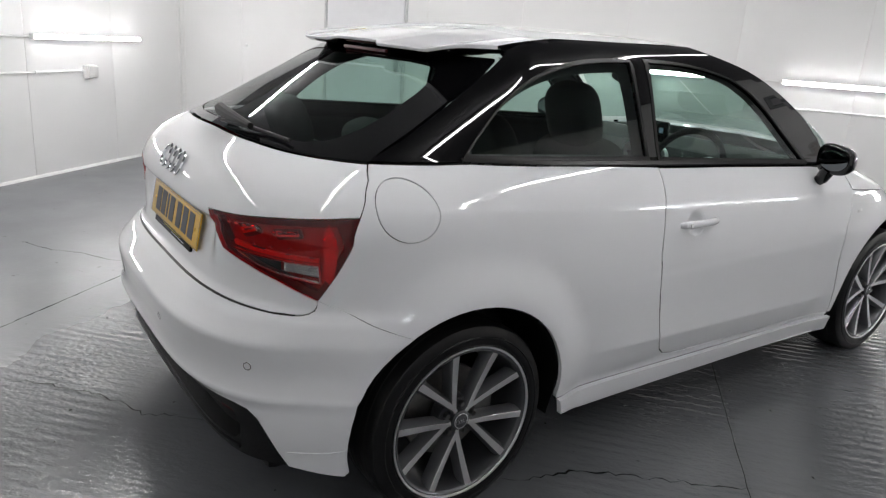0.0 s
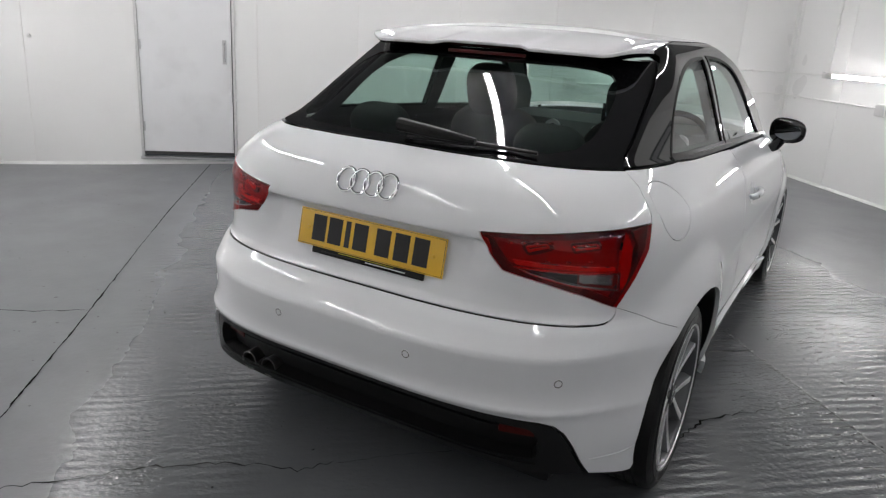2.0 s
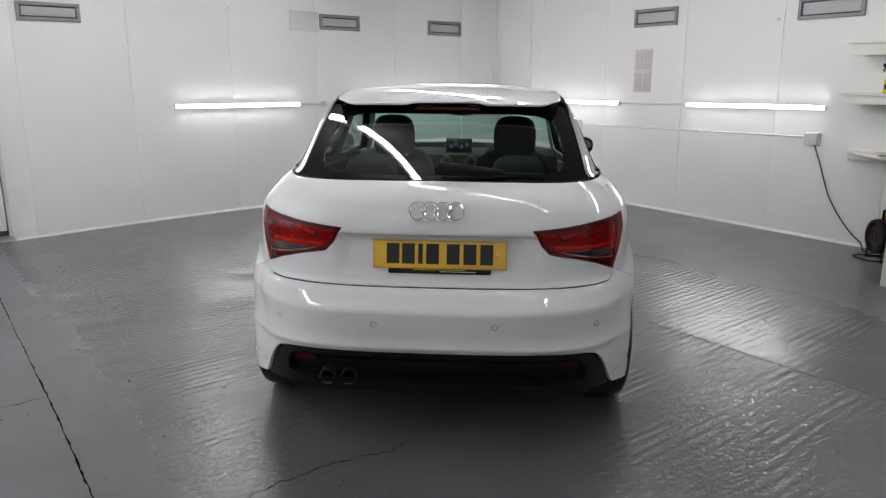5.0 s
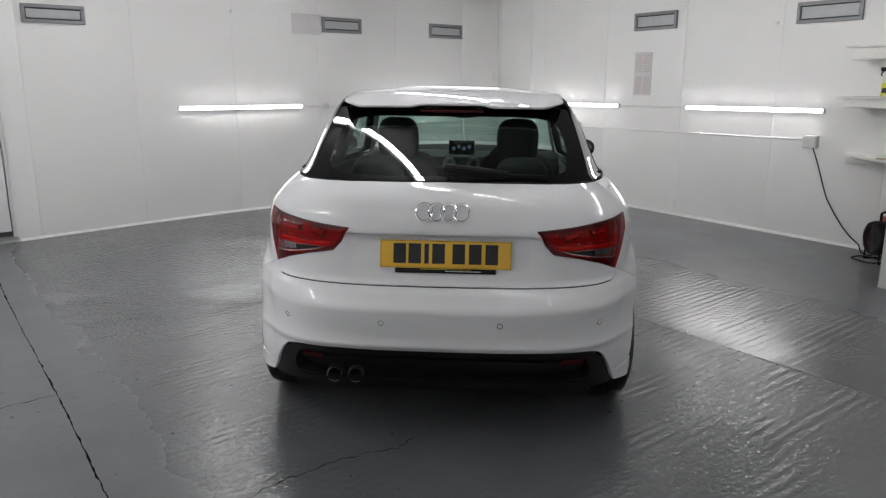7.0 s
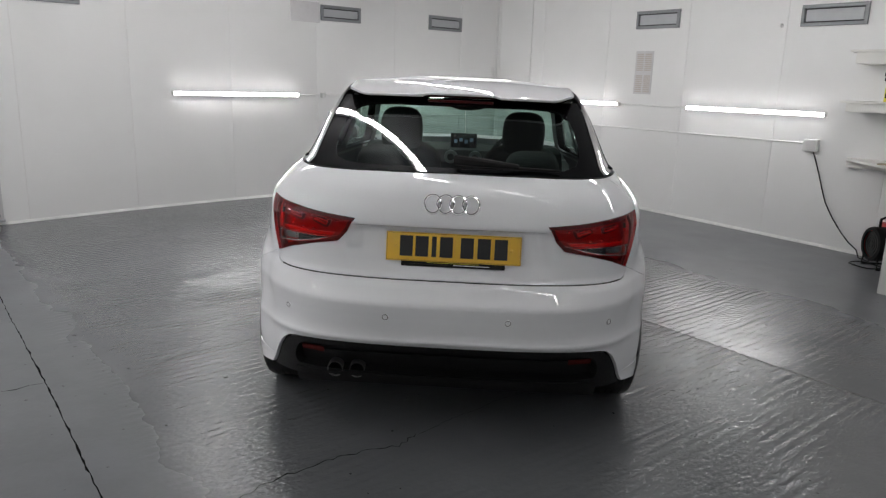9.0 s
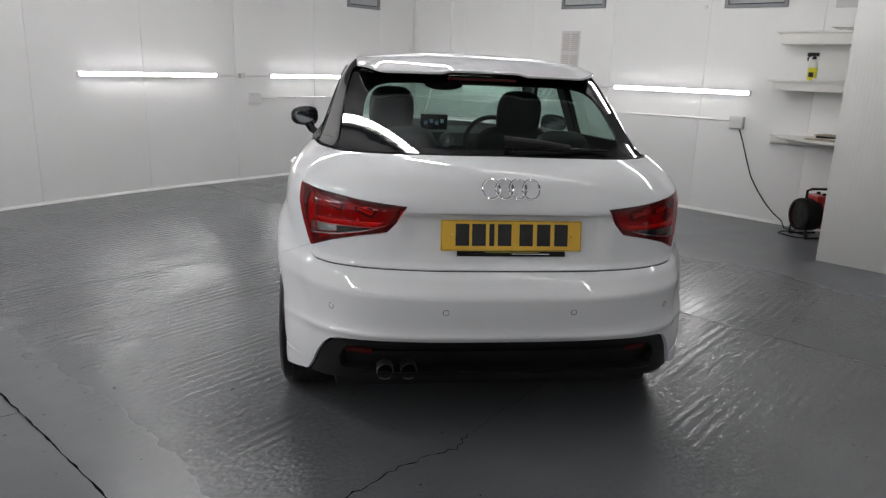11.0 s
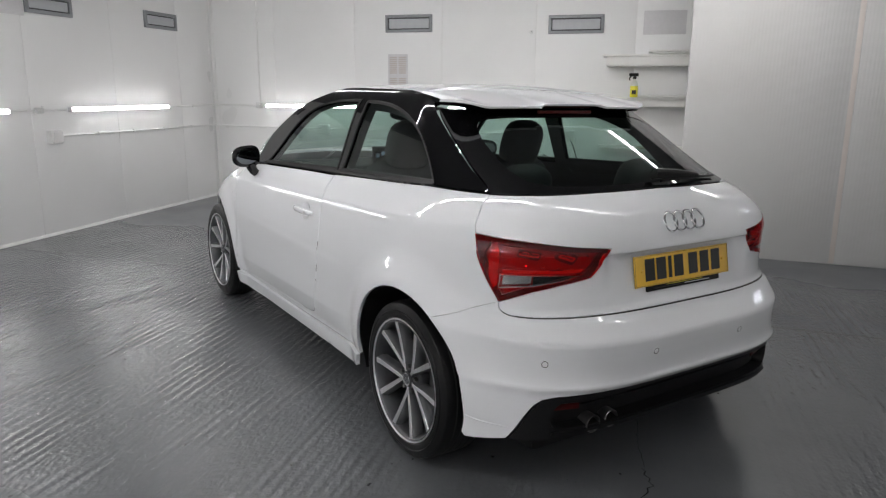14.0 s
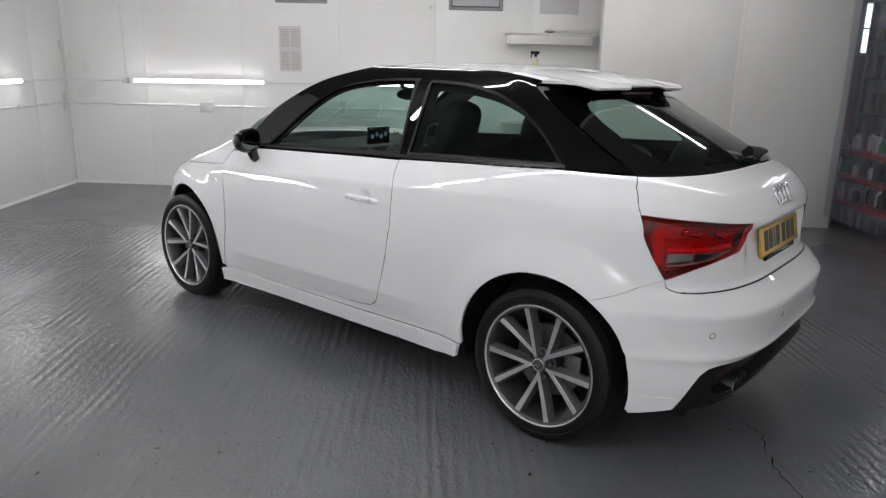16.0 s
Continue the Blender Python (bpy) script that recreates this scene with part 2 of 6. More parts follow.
def floor_material():
    """Grey floor paint over tamped concrete: ridged in patches, scuffed, unevenly glossy."""
    m = bpy.data.materials.new("grey_floor_paint")
    m.use_nodes = True
    nt = m.node_tree
    b = nt.nodes["Principled BSDF"]
    L = nt.links.new
    co = nt.nodes.new("ShaderNodeTexCoord")
    def noise_tex(scale, detail=5.0, vec=None, rough=0.55):
        n = nt.nodes.new("ShaderNodeTexNoise")
        n.inputs["Scale"].default_value, n.inputs["Detail"].default_value, n.inputs["Roughness"].default_value = scale, detail, rough
        L(vec or co.outputs["Object"], n.inputs["Vector"])
        return n.outputs["Fac"]
    def ranged(src, a, c, lo, hi):
        r = nt.nodes.new("ShaderNodeMapRange")
        r.interpolation_type = "SMOOTHSTEP"
        for i, v in enumerate((a, c, lo, hi)):
            r.inputs[i + 1].default_value = v
        L(src, r.inputs[0])
        return r.outputs[0]
    def math(op, a, c):
        n = nt.nodes.new("ShaderNodeMath"); n.operation = op
        for i, v in enumerate((a, c)):
            if isinstance(v, float): n.inputs[i].default_value = v
            else: L(v, n.inputs[i])
        return n.outputs[0]
    mp = nt.nodes.new("ShaderNodeMapping")
    mp.inputs["Rotation"].default_value = (0, 0, radians(-41.33))
    L(co.outputs["Object"], mp.inputs["Vector"])
    def stretched(su, sv):
        n = nt.nodes.new("ShaderNodeMapping")
        n.inputs["Scale"].default_value = (su, sv, 1.0)
        L(mp.outputs[0], n.inputs["Vector"])
        return n.outputs[0]
    xyz = nt.nodes.new("ShaderNodeSeparateXYZ")
    L(mp.outputs[0], xyz.inputs[0])
    # long tamped ridges that swell and fade
    across = math("ADD", math("MULTIPLY", xyz.outputs[1], 2 * 3.14159 / 0.052), math("MULTIPLY", noise_tex(1.0, 2.0, stretched(0.7, 2.5)), 9.0))
    wave = math("MULTIPLY", math("ADD", math("SINE", across, 0.0), 1.0), 0.5)
    strokes = ranged(noise_tex(1.0, 3.0, stretched(1.6, 4.0), 0.6), 0.38, 0.68, 0.0, 1.0)
    wrinkles = noise_tex(1.0, 3.0, stretched(26.0, 62.0), 0.5)
    pimples = noise_tex(52.0, 1.0)
    ridges = math("ADD", math("MULTIPLY", wave, math("MULTIPLY", strokes, 1.4)), math("ADD", math("MULTIPLY", wrinkles, 1.6), math("MULTIPLY", pimples, 0.8)))
    wob = math("MULTIPLY", noise_tex(3.0, 3.0), 0.12)
    along = math("ADD", xyz.outputs[0], wob)
    zone = math("MULTIPLY", ranged(along, -1.42, -1.02, 0.0, 1.0), ranged(along, 2.5, 3.1, 1.0, 0.0))
    # a smooth trowelled band beside the thin slab joint
    band = math("SUBTRACT", 1.0, math("MULTIPLY", ranged(xyz.outputs[0], 1.530, 1.550, 0.0, 0.52), ranged(along, 1.76, 1.96, 1.0, 0.0)))
    # rubbed smooth where wheels and feet turn behind the car
    du, dv = math("ADD", xyz.outputs[0], 0.10), math("ADD", xyz.outputs[1], 0.35)
    rubbed = ranged(math("ADD", math("MULTIPLY", du, du), math("MULTIPLY", dv, dv)), 0.20, 0.75, 0.22, 1.0)
    patch = math("MULTIPLY", math("MULTIPLY", math("MULTIPLY", zone, band), rubbed), ranged(noise_tex(0.9, 3.0), 0.32, 0.66, 0.40, 1.0))
    height = math("ADD", math("MULTIPLY", ridges, patch), math("MULTIPLY", noise_tex(40.0, 3.0), 0.16))
    bp = nt.nodes.new("ShaderNodeBump")
    bp.inputs["Strength"].default_value, bp.inputs["Distance"].default_value = 1.0, 0.0034
    L(height, bp.inputs["Height"])
    L(bp.outputs[0], b.inputs["Normal"])
    mix = nt.nodes.new("ShaderNodeMix"); mix.data_type = "RGBA"
    mix.inputs[6].default_value, mix.inputs[7].default_value = (0.103, 0.107, 0.114, 1), (0.130, 0.135, 0.144, 1)
    L(ranged(noise_tex(1.1, 6.0), 0.3, 0.7, 0.0, 1.0), mix.inputs[0])
    mix2 = nt.nodes.new("ShaderNodeMix"); mix2.data_type = "RGBA"
    L(mix.outputs[2], mix2.inputs[6])
    mix2.inputs[7].default_value = (0.16, 0.16, 0.160, 1)
    L(ranged(noise_tex(16.0, 8.0, None, 0.7), 0.62, 0.75, 0.0, 0.6), mix2.inputs[0])
    # the smoother slabs at the sides wear a paler coat
    pale = nt.nodes.new("ShaderNodeMix"); pale.data_type = "RGBA"
    L(math("SUBTRACT", 1.0, zone), pale.inputs[0])
    L(mix2.outputs[2], pale.inputs[6])
    pale2 = nt.nodes.new("ShaderNodeMix"); pale2.data_type = "RGBA"
    pale2.inputs[6].default_value, pale2.inputs[7].default_value = (0.118, 0.123, 0.132, 1), (0.140, 0.146, 0.157, 1)
    L(ranged(noise_tex(2.0, 7.0, None, 0.65), 0.35, 0.65, 0.0, 1.0), pale2.inputs[0])
    L(pale2.outputs[2], pale.inputs[7])
    # small dark pits and specks of dirt
    pits = nt.nodes.new("ShaderNodeMix"); pits.data_type = "RGBA"
    L(ranged(noise_tex(26.0, 1.5), 0.735, 0.765, 0.0, 0.85), pits.inputs[0])
    L(pale.outputs[2], pits.inputs[6])
    pits.inputs[7].default_value = (0.018, 0.018, 0.019, 1)
    L(pits.outputs[2], b.inputs["Base Color"])
    L(math("ADD", ranged(noise_tex(1.6, 4.0), 0.3, 0.7, 0.14, 0.21), math("MULTIPLY", math("SUBTRACT", 1.0, zone), 0.15)), b.inputs["Roughness"])
    b.inputs["Specular IOR Level"].default_value = 0.65
    b.inputs["Coat Weight"].default_value, b.inputs["Coat Roughness"].default_value = 0.06, 0.26
    L(bp.outputs[0], b.inputs["Coat Normal"])
    return m


FLOOR = floor_material()

# ---- building helpers ----
def box(bm, lo, hi, m=None, bevel=0.0):
    """Adds a box from corner lo to corner hi, under the matrix m, its edges bevelled."""
    c = [(a + b) / 2 for a, b in zip(lo, hi)]
    mat = Matrix.Translation(c) @ Matrix.Diagonal([max(b - a, 1e-4) for a, b in zip(lo, hi)] + [1])
    r = bmesh.ops.create_cube(bm, size=1, matrix=mat)
    vs = r["verts"]
    if bevel:
        es = list({e for v in vs for e in v.link_edges})
        g = bmesh.ops.bevel(bm, geom=es, offset=bevel, segments=2, affect="EDGES", profile=0.6)
        vs = list({v for v in g["verts"]} | {v for v in vs if v.is_valid})
    if m is not None:
        bmesh.ops.transform(bm, matrix=m, verts=[v for v in vs if v.is_valid])
    return bm


def tube(bm, pts, radius, sides=10, caps=True, closed=False):
    """A round bar along pts; radius a number or one per point."""
    pts = [Vector(p) for p in pts]
    rings, up = [], None
    n = len(pts)
    for i, p in enumerate(pts):
        a = pts[(i - 1) % n] if closed or i else p
        b = pts[(i + 1) % n] if closed or i < n - 1 else p
        d = (b - a).normalized()
        if up is None or abs(up.dot(d)) > 0.98:
            up = Vector((0, 0, 1)) if abs(d.z) < 0.9 else Vector((1, 0, 0))
        side = d.cross(up).normalized()
        up = side.cross(d).normalized()
        r = radius[i] if isinstance(radius, (list, tuple)) else radius
        rings.append([bm.verts.new(p + r * (math.cos(2 * math.pi * k / sides) * side + math.sin(2 * math.pi * k / sides) * up)) for k in range(sides)])
    for i in range(n if closed else n - 1):
        for k in range(sides):
            bm.faces.new((rings[i][k], rings[i][(k + 1) % sides], rings[(i + 1) % n][(k + 1) % sides], rings[(i + 1) % n][k]))
    if caps and not closed:
        bm.faces.new(rings[0][::-1])
        bm.faces.new(rings[-1])
    return bm


def lathe(bm, profile, steps=48, m=None, close=False):
    """Turns a profile of (radius, x) round the x axis."""
    rings = []
    for k in range(steps):
        a = 2 * math.pi * k / steps
        rings.append([bm.verts.new((x, r * math.cos(a), r * math.sin(a))) for r, x in profile])
    for k in range(steps):
        a, b = rings[k], rings[(k + 1) % steps]
        for i in range(len(profile) - 1):
            bm.faces.new((a[i], a[i + 1], b[i + 1], b[i]))
        if close:
            bm.faces.new((a[-1], a[0], b[0], b[-1]))
    if m is not None:
        bmesh.ops.transform(bm, matrix=m, verts=[v for r in rings for v in r])
    return bm


def mesh_object(name, bm, mat, smooth=True, sharp=35.0):
    bmesh.ops.recalc_face_normals(bm, faces=bm.faces[:])
    me = bpy.data.meshes.new(name)
    if smooth:
        for f in bm.faces: f.smooth = True
        for e in bm.edges:
            if len(e.link_faces) == 2 and e.calc_face_angle(0) > radians(sharp): e.smooth = False
    bm.to_mesh(me)
    bm.free()
    me.materials.append(mat)
    return new(name, me)


def part(name, bm, mat, parent=None, label="", smooth=True, sharp=35.0):
    ob = mesh_object(name, bm, mat, smooth, sharp)
    ob.parent = parent
    if label: ob["label"] = label
    return ob


def empty(name, m=None):
    ob = new(name)
    ob.empty_display_size = 0.1
    if m is not None: ob.matrix_world = m
    return ob


def B(lo=None, hi=None, bevel=0.0, m=None):
    bm = bmesh.new()
    if lo: box(bm, lo, hi, m, bevel)
    return bm

# ---- the room: u and v run along its walls, turned against the parked car ----
ROOM = pose(0, 0, 0, 0, 0, 41.33) @ pose(0, 0, 0, -1.24, 0.22, 0)
U0, U1, V0, V1, TOP = -3.80, 4.67, -2.95, 4.78, 2.62


def dip(u, v):
    """The floor falls a little towards the far corner by the door."""
    a = min(1.0, max(0.0, (1.2 - u) / 5.0))
    b = min(1.0, max(0.0, v / 4.78))
    return -0.10 * a * a * (3 - 2 * a) * b


def ground(u, v, lift=0.0):
    p = ROOM @ Vector((u, v, 0))
    return Vector((p.x, p.y, dip(u, v) + lift))


def room_box(lo, hi, bevel=0.0):
    return B(lo, hi, bevel, ROOM)


def setting(ob, label, category=""):
    return tagged(ob, label, category, kind="structure")


bm = bmesh.new()
NU, NV = 46, 56
grid = [[bm.verts.new(ground(U0 - 0.3 + (U1 + 2.8 - U0) * i / NU, -8.5 + (V1 + 8.8) * j / NV)) for j in range(NV + 1)] for i in range(NU + 1)]
for i in range(NU):
    for j in range(NV):
        bm.faces.new((grid[i][j], grid[i + 1][j], grid[i + 1][j + 1], grid[i][j + 1]))
floor = setting(part("floor", bm, FLOOR), "grey painted concrete floor, ridged and scuffed, with cracks", "floor")


def panel_wall(name, axis, at, outward, cuts, lo_z, hi_z, label, skip=()):
    """A wall of upright panels between the cuts, each with its own edges, on a sealant backing."""
    def b(s0, s1, z0, z1, d0, d1, bev=0.0):
        d = sorted((at + outward * d0, at + outward * d1))
        lo, hi = ((s0, d[0], z0), (s1, d[1], z1)) if axis == "u" else ((d[0], s0, z0), (d[1], s1, z1))
        return room_box(lo, hi, bev)
    gaps = [(s0, s1) for s0, s1 in skip]
    spans, s = [], cuts[0]
    for g0, g1 in gaps + [(cuts[-1], None)]:
        spans.append((s, g0)); s = g1
    bm = bmesh.new()
    for s0, s1 in spans:
        d = sorted((at + outward * 0.004, at + outward * 0.10))
        if axis == "u": box(bm, (s0, d[0], lo_z), (s1, d[1], hi_z), ROOM)
        else: box(bm, (d[0], s0, lo_z), (d[1], s1, hi_z), ROOM)
    wall = setting(part(name, bm, JOINT), label, "wall")
    for a, c in zip(cuts, cuts[1:]):
        pieces = [(a, c, lo_z, hi_z)]
        for g0, g1 in gaps:
            if a < g1 and c > g0:
                pieces = [p for p in ((a, min(c, g0), lo_z, hi_z), (max(a, g1), c, lo_z, hi_z)) if p[1] - p[0] > 0.02]
        for p0, p1, z0, z1 in pieces:
            part("panel", b(p0 + 0.0016, p1 - 0.0016, z0, z1, -0.001, 0.06, 0.002), WALL, wall)
    return wall


DOOR0, DOOR1, DOOR_SILL, DOOR_TOP = -2.10, -1.235, 0.125, 1.975
wall_north = panel_wall("wall_north", "u", V1, 1, [U0 - 0.1, -3.06, -2.03, -1.02, -0.07, 0.93, 1.93, 2.98, 4.02, U1 + 0.1], -0.12, TOP, "white insulated panel wall with a door and vents", [(DOOR0, DOOR1)])
wall_east = panel_wall("wall_east", "v", U1, 1, [-1.5, -0.14, 0.875, 1.90, 2.93, 3.94, V1], -0.12, TOP, "white insulated panel wall with lamp battens and shelves")
wall_west = panel_wall("wall_west", "v", U0, -1, [V0 - 0.1, -1.5, -0.45, 0.6, 1.6, 2.61, 3.66, V1], -0.12, TOP, "white insulated panel wall with one lamp batten")
wall_south = setting(part("wall_south", room_box((U0 - 0.1, V0 - 0.1, -0.1), (1.30, V0, TOP)), WALL), "plain white wall behind the camera", "wall")
lintel = setting(part("wall_south_lintel", room_box((1.30, V0 - 0.1, 2.45), (3.53, V0, TOP)), WALL), "white lintel above the strip curtain", "wall")
SEAM = -1.92
partition = setting(part("wall_partition", room_box((3.53, V0 - 0.02, -0.1), (3.63, -0.62, TOP), 0.004), PARTITION), "off-white sheeted partition wall beside the shelves", "wall")
for v0, v1 in ((V0 + 0.003, SEAM - 0.002), (SEAM + 0.047, -0.623)):
    part("panel", room_box((3.5255, v0, -0.02), (3.5295, v1, TOP), 0.001), PARTITION, partition)
part("seam_strip", room_box((3.5265, SEAM + 0.002, -0.02), (3.5295, SEAM + 0.043, TOP), 0.001), PEACH, partition, "faint peach filler strip")
alcove = setting(part("wall_alcove", room_box((3.63, -1.5, -0.1), (U1 + 0.1, -1.4, TOP)), WALL), "white end wall of the shelf alcove", "wall")
lining = setting(part("wall_above_door", room_box((DOOR0, V1, DOOR_TOP), (DOOR1, V1 + 0.1, TOP)), WALL), "white panel above the door", "wall")
step = setting(part("door_step", room_box((DOOR0, V1, -0.12), (DOOR1, V1 + 0.1, DOOR_SILL - 0.03)), TRIM), "white painted plinth under the door", "trim")
bm = bmesh.new()
box(bm, (U0 - 0.1, V0 - 0.1, TOP), (U1 + 0.1, V1 + 0.1, TOP + 0.08), ROOM)
ceiling = setting(part("ceiling", bm, CEILING), "plain dark grey ceiling", "ceiling")

# skirting, following the uneven floor
def skirting(name, pts, inward):
    bm = bmesh.new()
    for (u0, v0), (u1, v1) in zip(pts, pts[1:]):
        n = max(1, int(math.hypot(u1 - u0, v1 - v0) / 0.4))
        rows = []
        for i in range(n + 1):
            u, v = u0 + (u1 - u0) * i / n, v0 + (v1 - v0) * i / n
            g = ground(u, v)
            iu = (ROOM.to_3x3() @ Vector((inward[0], inward[1], 0))).normalized()
            wob = 0.004 * noise.noise(Vector((u * 3, v * 3, 1)))
            prof = [(0.0, -0.02), (0.014 + wob, -0.02), (0.012 + wob, 0.010), (0.007, 0.020 + wob), (0.0, 0.024 + wob)]
            rows.append([bm.verts.new(g + iu * d + Vector((0, 0, h))) for d, h in prof])
        for a, b in zip(rows, rows[1:]):
            for k in range(4): bm.faces.new((a[k], a[k + 1], b[k + 1], b[k]))
        bm.faces.new(rows[0]); bm.faces.new(rows[-1][::-1])
    return setting(part(name, bm, TRIM, sharp=50), "low white painted skirting along the wall foot", "baseboard")


skirting("baseboard_north", [(U0, V1), (DOOR0 - 0.04, V1)], (0, -1))
skirting("baseboard_north_long", [(DOOR1 + 0.04, V1), (U1, V1)], (0, -1))
skirting("baseboard_east", [(U1, V1), (U1, -1.4)], (-1, 0))
skirting("baseboard_west", [(U0, V0), (U0, V1)], (1, 0))

# corner trims
for n, (u, v) in (("trim_corner_north_east", (U1, V1)), ("trim_corner_north_west", (U0, V1))):
    s = -1 if u > 0 else 1
    bm = bmesh.new()
    box(bm, (min(u, u + s * 0.05), v - 0.006, -0.1), (max(u, u + s * 0.05), v, TOP), ROOM, 0.002)
    box(bm, (min(u, u + s * 0.006), v - 0.05, -0.1), (max(u, u + s * 0.006), v - 0.006, TOP), ROOM, 0.002)
    setting(part(n, bm, CONDUIT), "white corner trim strip", "trim")

# the door
door = setting(empty("door_1"), "closed white steel door in a thin pale frame", "door")
leaf = part("leaf", room_box((DOOR0 + 0.018, V1 - 0.012, DOOR_SILL + 0.03), (DOOR1 - 0.024, V1 + 0.035, DOOR_TOP - 0.020), 0.004), DOOR, door)
part("gap_backing", room_box((DOOR0 + 0.002, V1 + 0.052, DOOR_SILL), (DOOR1 - 0.002, V1 + 0.09, DOOR_TOP)), DARK_GAP, door, "dark gap round the leaf")
bm = bmesh.new()
for lo, hi in (((DOOR0 - 0.012, V1 - 0.02, DOOR_SILL - 0.02), (DOOR0 + 0.014, V1 + 0.05, DOOR_TOP + 0.01)), ((DOOR1 - 0.014, V1 - 0.02, DOOR_SILL - 0.02), (DOOR1 + 0.012, V1 + 0.05, DOOR_TOP + 0.01)), ((DOOR0 + 0.014, V1 - 0.02, DOOR_TOP - 0.014), (DOOR1 - 0.014, V1 + 0.05, DOOR_TOP + 0.01))):
    box(bm, lo, hi, ROOM, 0.003)
FRAME_GREY = material("pale_grey_door_frame", (0.60, 0.60, 0.60), 0.45, metal=0.0, grain=0.1, grain_scale=30)
part("door_frame", bm, FRAME_GREY, door, "thin pale grey frame")
part("threshold", room_box((DOOR0 + 0.015, V1 - 0.006, DOOR_SILL - 0.004), (DOOR1 - 0.015, V1 + 0.05, DOOR_SILL + 0.0285), 0.002), DARK_GAP, door, "dark threshold gap")
part("sill", room_box((DOOR0 - 0.02, V1 - 0.03, DOOR_SILL - 0.045), (DOOR1 + 0.02, V1 + 0.05, DOOR_SILL - 0.0205), 0.004), METAL, door, "worn metal sill")
bm = bmesh.new()
hu, hv = DOOR1 - 0.085, V1 - 0.012
tube(bm, [ROOM @ Vector((hu, hv - 0.01, 1.03)), ROOM @ Vector((hu, hv - 0.045, 1.05)), ROOM @ Vector((hu, hv - 0.045, 1.17)), ROOM @ Vector((hu, hv - 0.01, 1.19))], 0.009, 10)
part("door_handle", bm, METAL, door, "bright metal pull handle")
part("handle_plate", room_box((hu - 0.02, hv - 0.006, 1.0), (hu + 0.02, hv - 0.0005, 1.22), 0.002), METAL, door)
part("door_closer", room_box((-1.92, V1 - 0.06, 1.865), (-1.72, V1 - 0.0125, 1.915), 0.006), BRASS, door, "brass door closer")
for z in (0.35, 1.1, 1.75):
    bm = bmesh.new()
    tube(bm, [ROOM @ Vector((DOOR0 + 0.03, V1 - 0.024, z)), ROOM @ Vector((DOOR0 + 0.03, V1 - 0.024, z + 0.09))], 0.008, 8)
    part("hinge", bm, METAL, door)


# wall battens
def batten(axis, at, inward, s0, s1, z, mat=None, label="lit white LED batten fixed to the wall", group="wall battens"):
    thing = tagged(empty("lamp_batten"), label, "wall lamp", group)
    def P(s, d, zz):
        return ROOM @ (Vector((s, at + inward * d, zz)) if axis == "u" else Vector((at + inward * d, s, zz)))
    def bx(sa, sb, d0, d1, z0, z1, bev=0.0):
        d = sorted((at + inward * d0, at + inward * d1)); s = sorted((sa, sb))
        return room_box((s[0], d[0], z0), (s[1], d[1], z1), bev) if axis == "u" else room_box((d[0], s[0], z0), (d[1], s[1], z1), bev)
    part("lamp_body", bx(s0, s1, 0.001, 0.030, z - 0.023, z + 0.023, 0.003), LAMP_BODY, thing)
    bm = bmesh.new()
    e = 0.012 if s1 > s0 else -0.012
    tube(bm, [P(s0 + e, 0.026, z), P(s1 - e, 0.026, z)], 0.0165, 14)
    part("tube", bm, mat or TUBE, thing, "glowing white tube")
    for s in (s0, s1 - (0.012 if s1 > s0 else -0.012)):
        part("end_cap", bx(s, s + (0.012 if s1 > s0 else -0.012), 0.0245, 0.046, z - 0.018, z + 0.018, 0.003), LAMP_BODY, thing)
    return thing


TUBE_Z = 1.219
batten("u", V1, -1, 0.31, 1.69, TUBE_Z)
batten("u", V1, -1, 2.34, 3.75, TUBE_Z)
batten("v", U1, -1, 2.69, 4.07, TUBE_Z)
batten("v", U1, -1, 0.40, 1.82, TUBE_Z)
batten("v", U0, 1, 2.66, 4.04, TUBE_Z - 0.06)
batten("v", U0, 1, 0.70, 2.10, TUBE_Z - 0.06)
CEILING_ROWS = [(u, v + d, u, v + d + 1.79) for u, d in ((-2.45, 0.0), (0.06, 0.12), (2.3, 0.0)) for v in (-2.05, 0.0, 2.05)]


# ceiling battens, seen as streaks in the glossy paint and glass
def ceiling_batten(u0, v0, u1, v1):
    thing = tagged(empty("ceiling_batten"), "lit white LED batten under the ceiling", "ceiling lamp", "ceiling battens")
    a, b = Vector((u0, v0, TOP)), Vector((u1, v1, TOP))
    d = (b - a).normalized()
    m = ROOM @ Matrix.Translation((a + b) / 2) @ pose(0, 0, 0, 0, 0, math.degrees(math.atan2(d.y, d.x)))
    h = (b - a).length / 2
    part("lamp_body", B((-h, -0.03, -0.045), (h, 0.03, -0.0005), 0.004, m), LAMP_BODY, thing)
    bm = bmesh.new()
    tube(bm, [m @ Vector((-h + 0.012, 0, -0.062)), m @ Vector((h - 0.012, 0, -0.062))], 0.02, 12)
    part("tube", bm, CEILING_TUBE_LOWEST if v0 < -1.0 and u0 < 1.0 or v0 > 1.0 and u0 > 1.0 else CEILING_TUBE_LOW if u0 > 1.0 else CEILING_TUBE, thing, "glowing white tube")
    return thing


for row in CEILING_ROWS:
    ceiling_batten(*row)


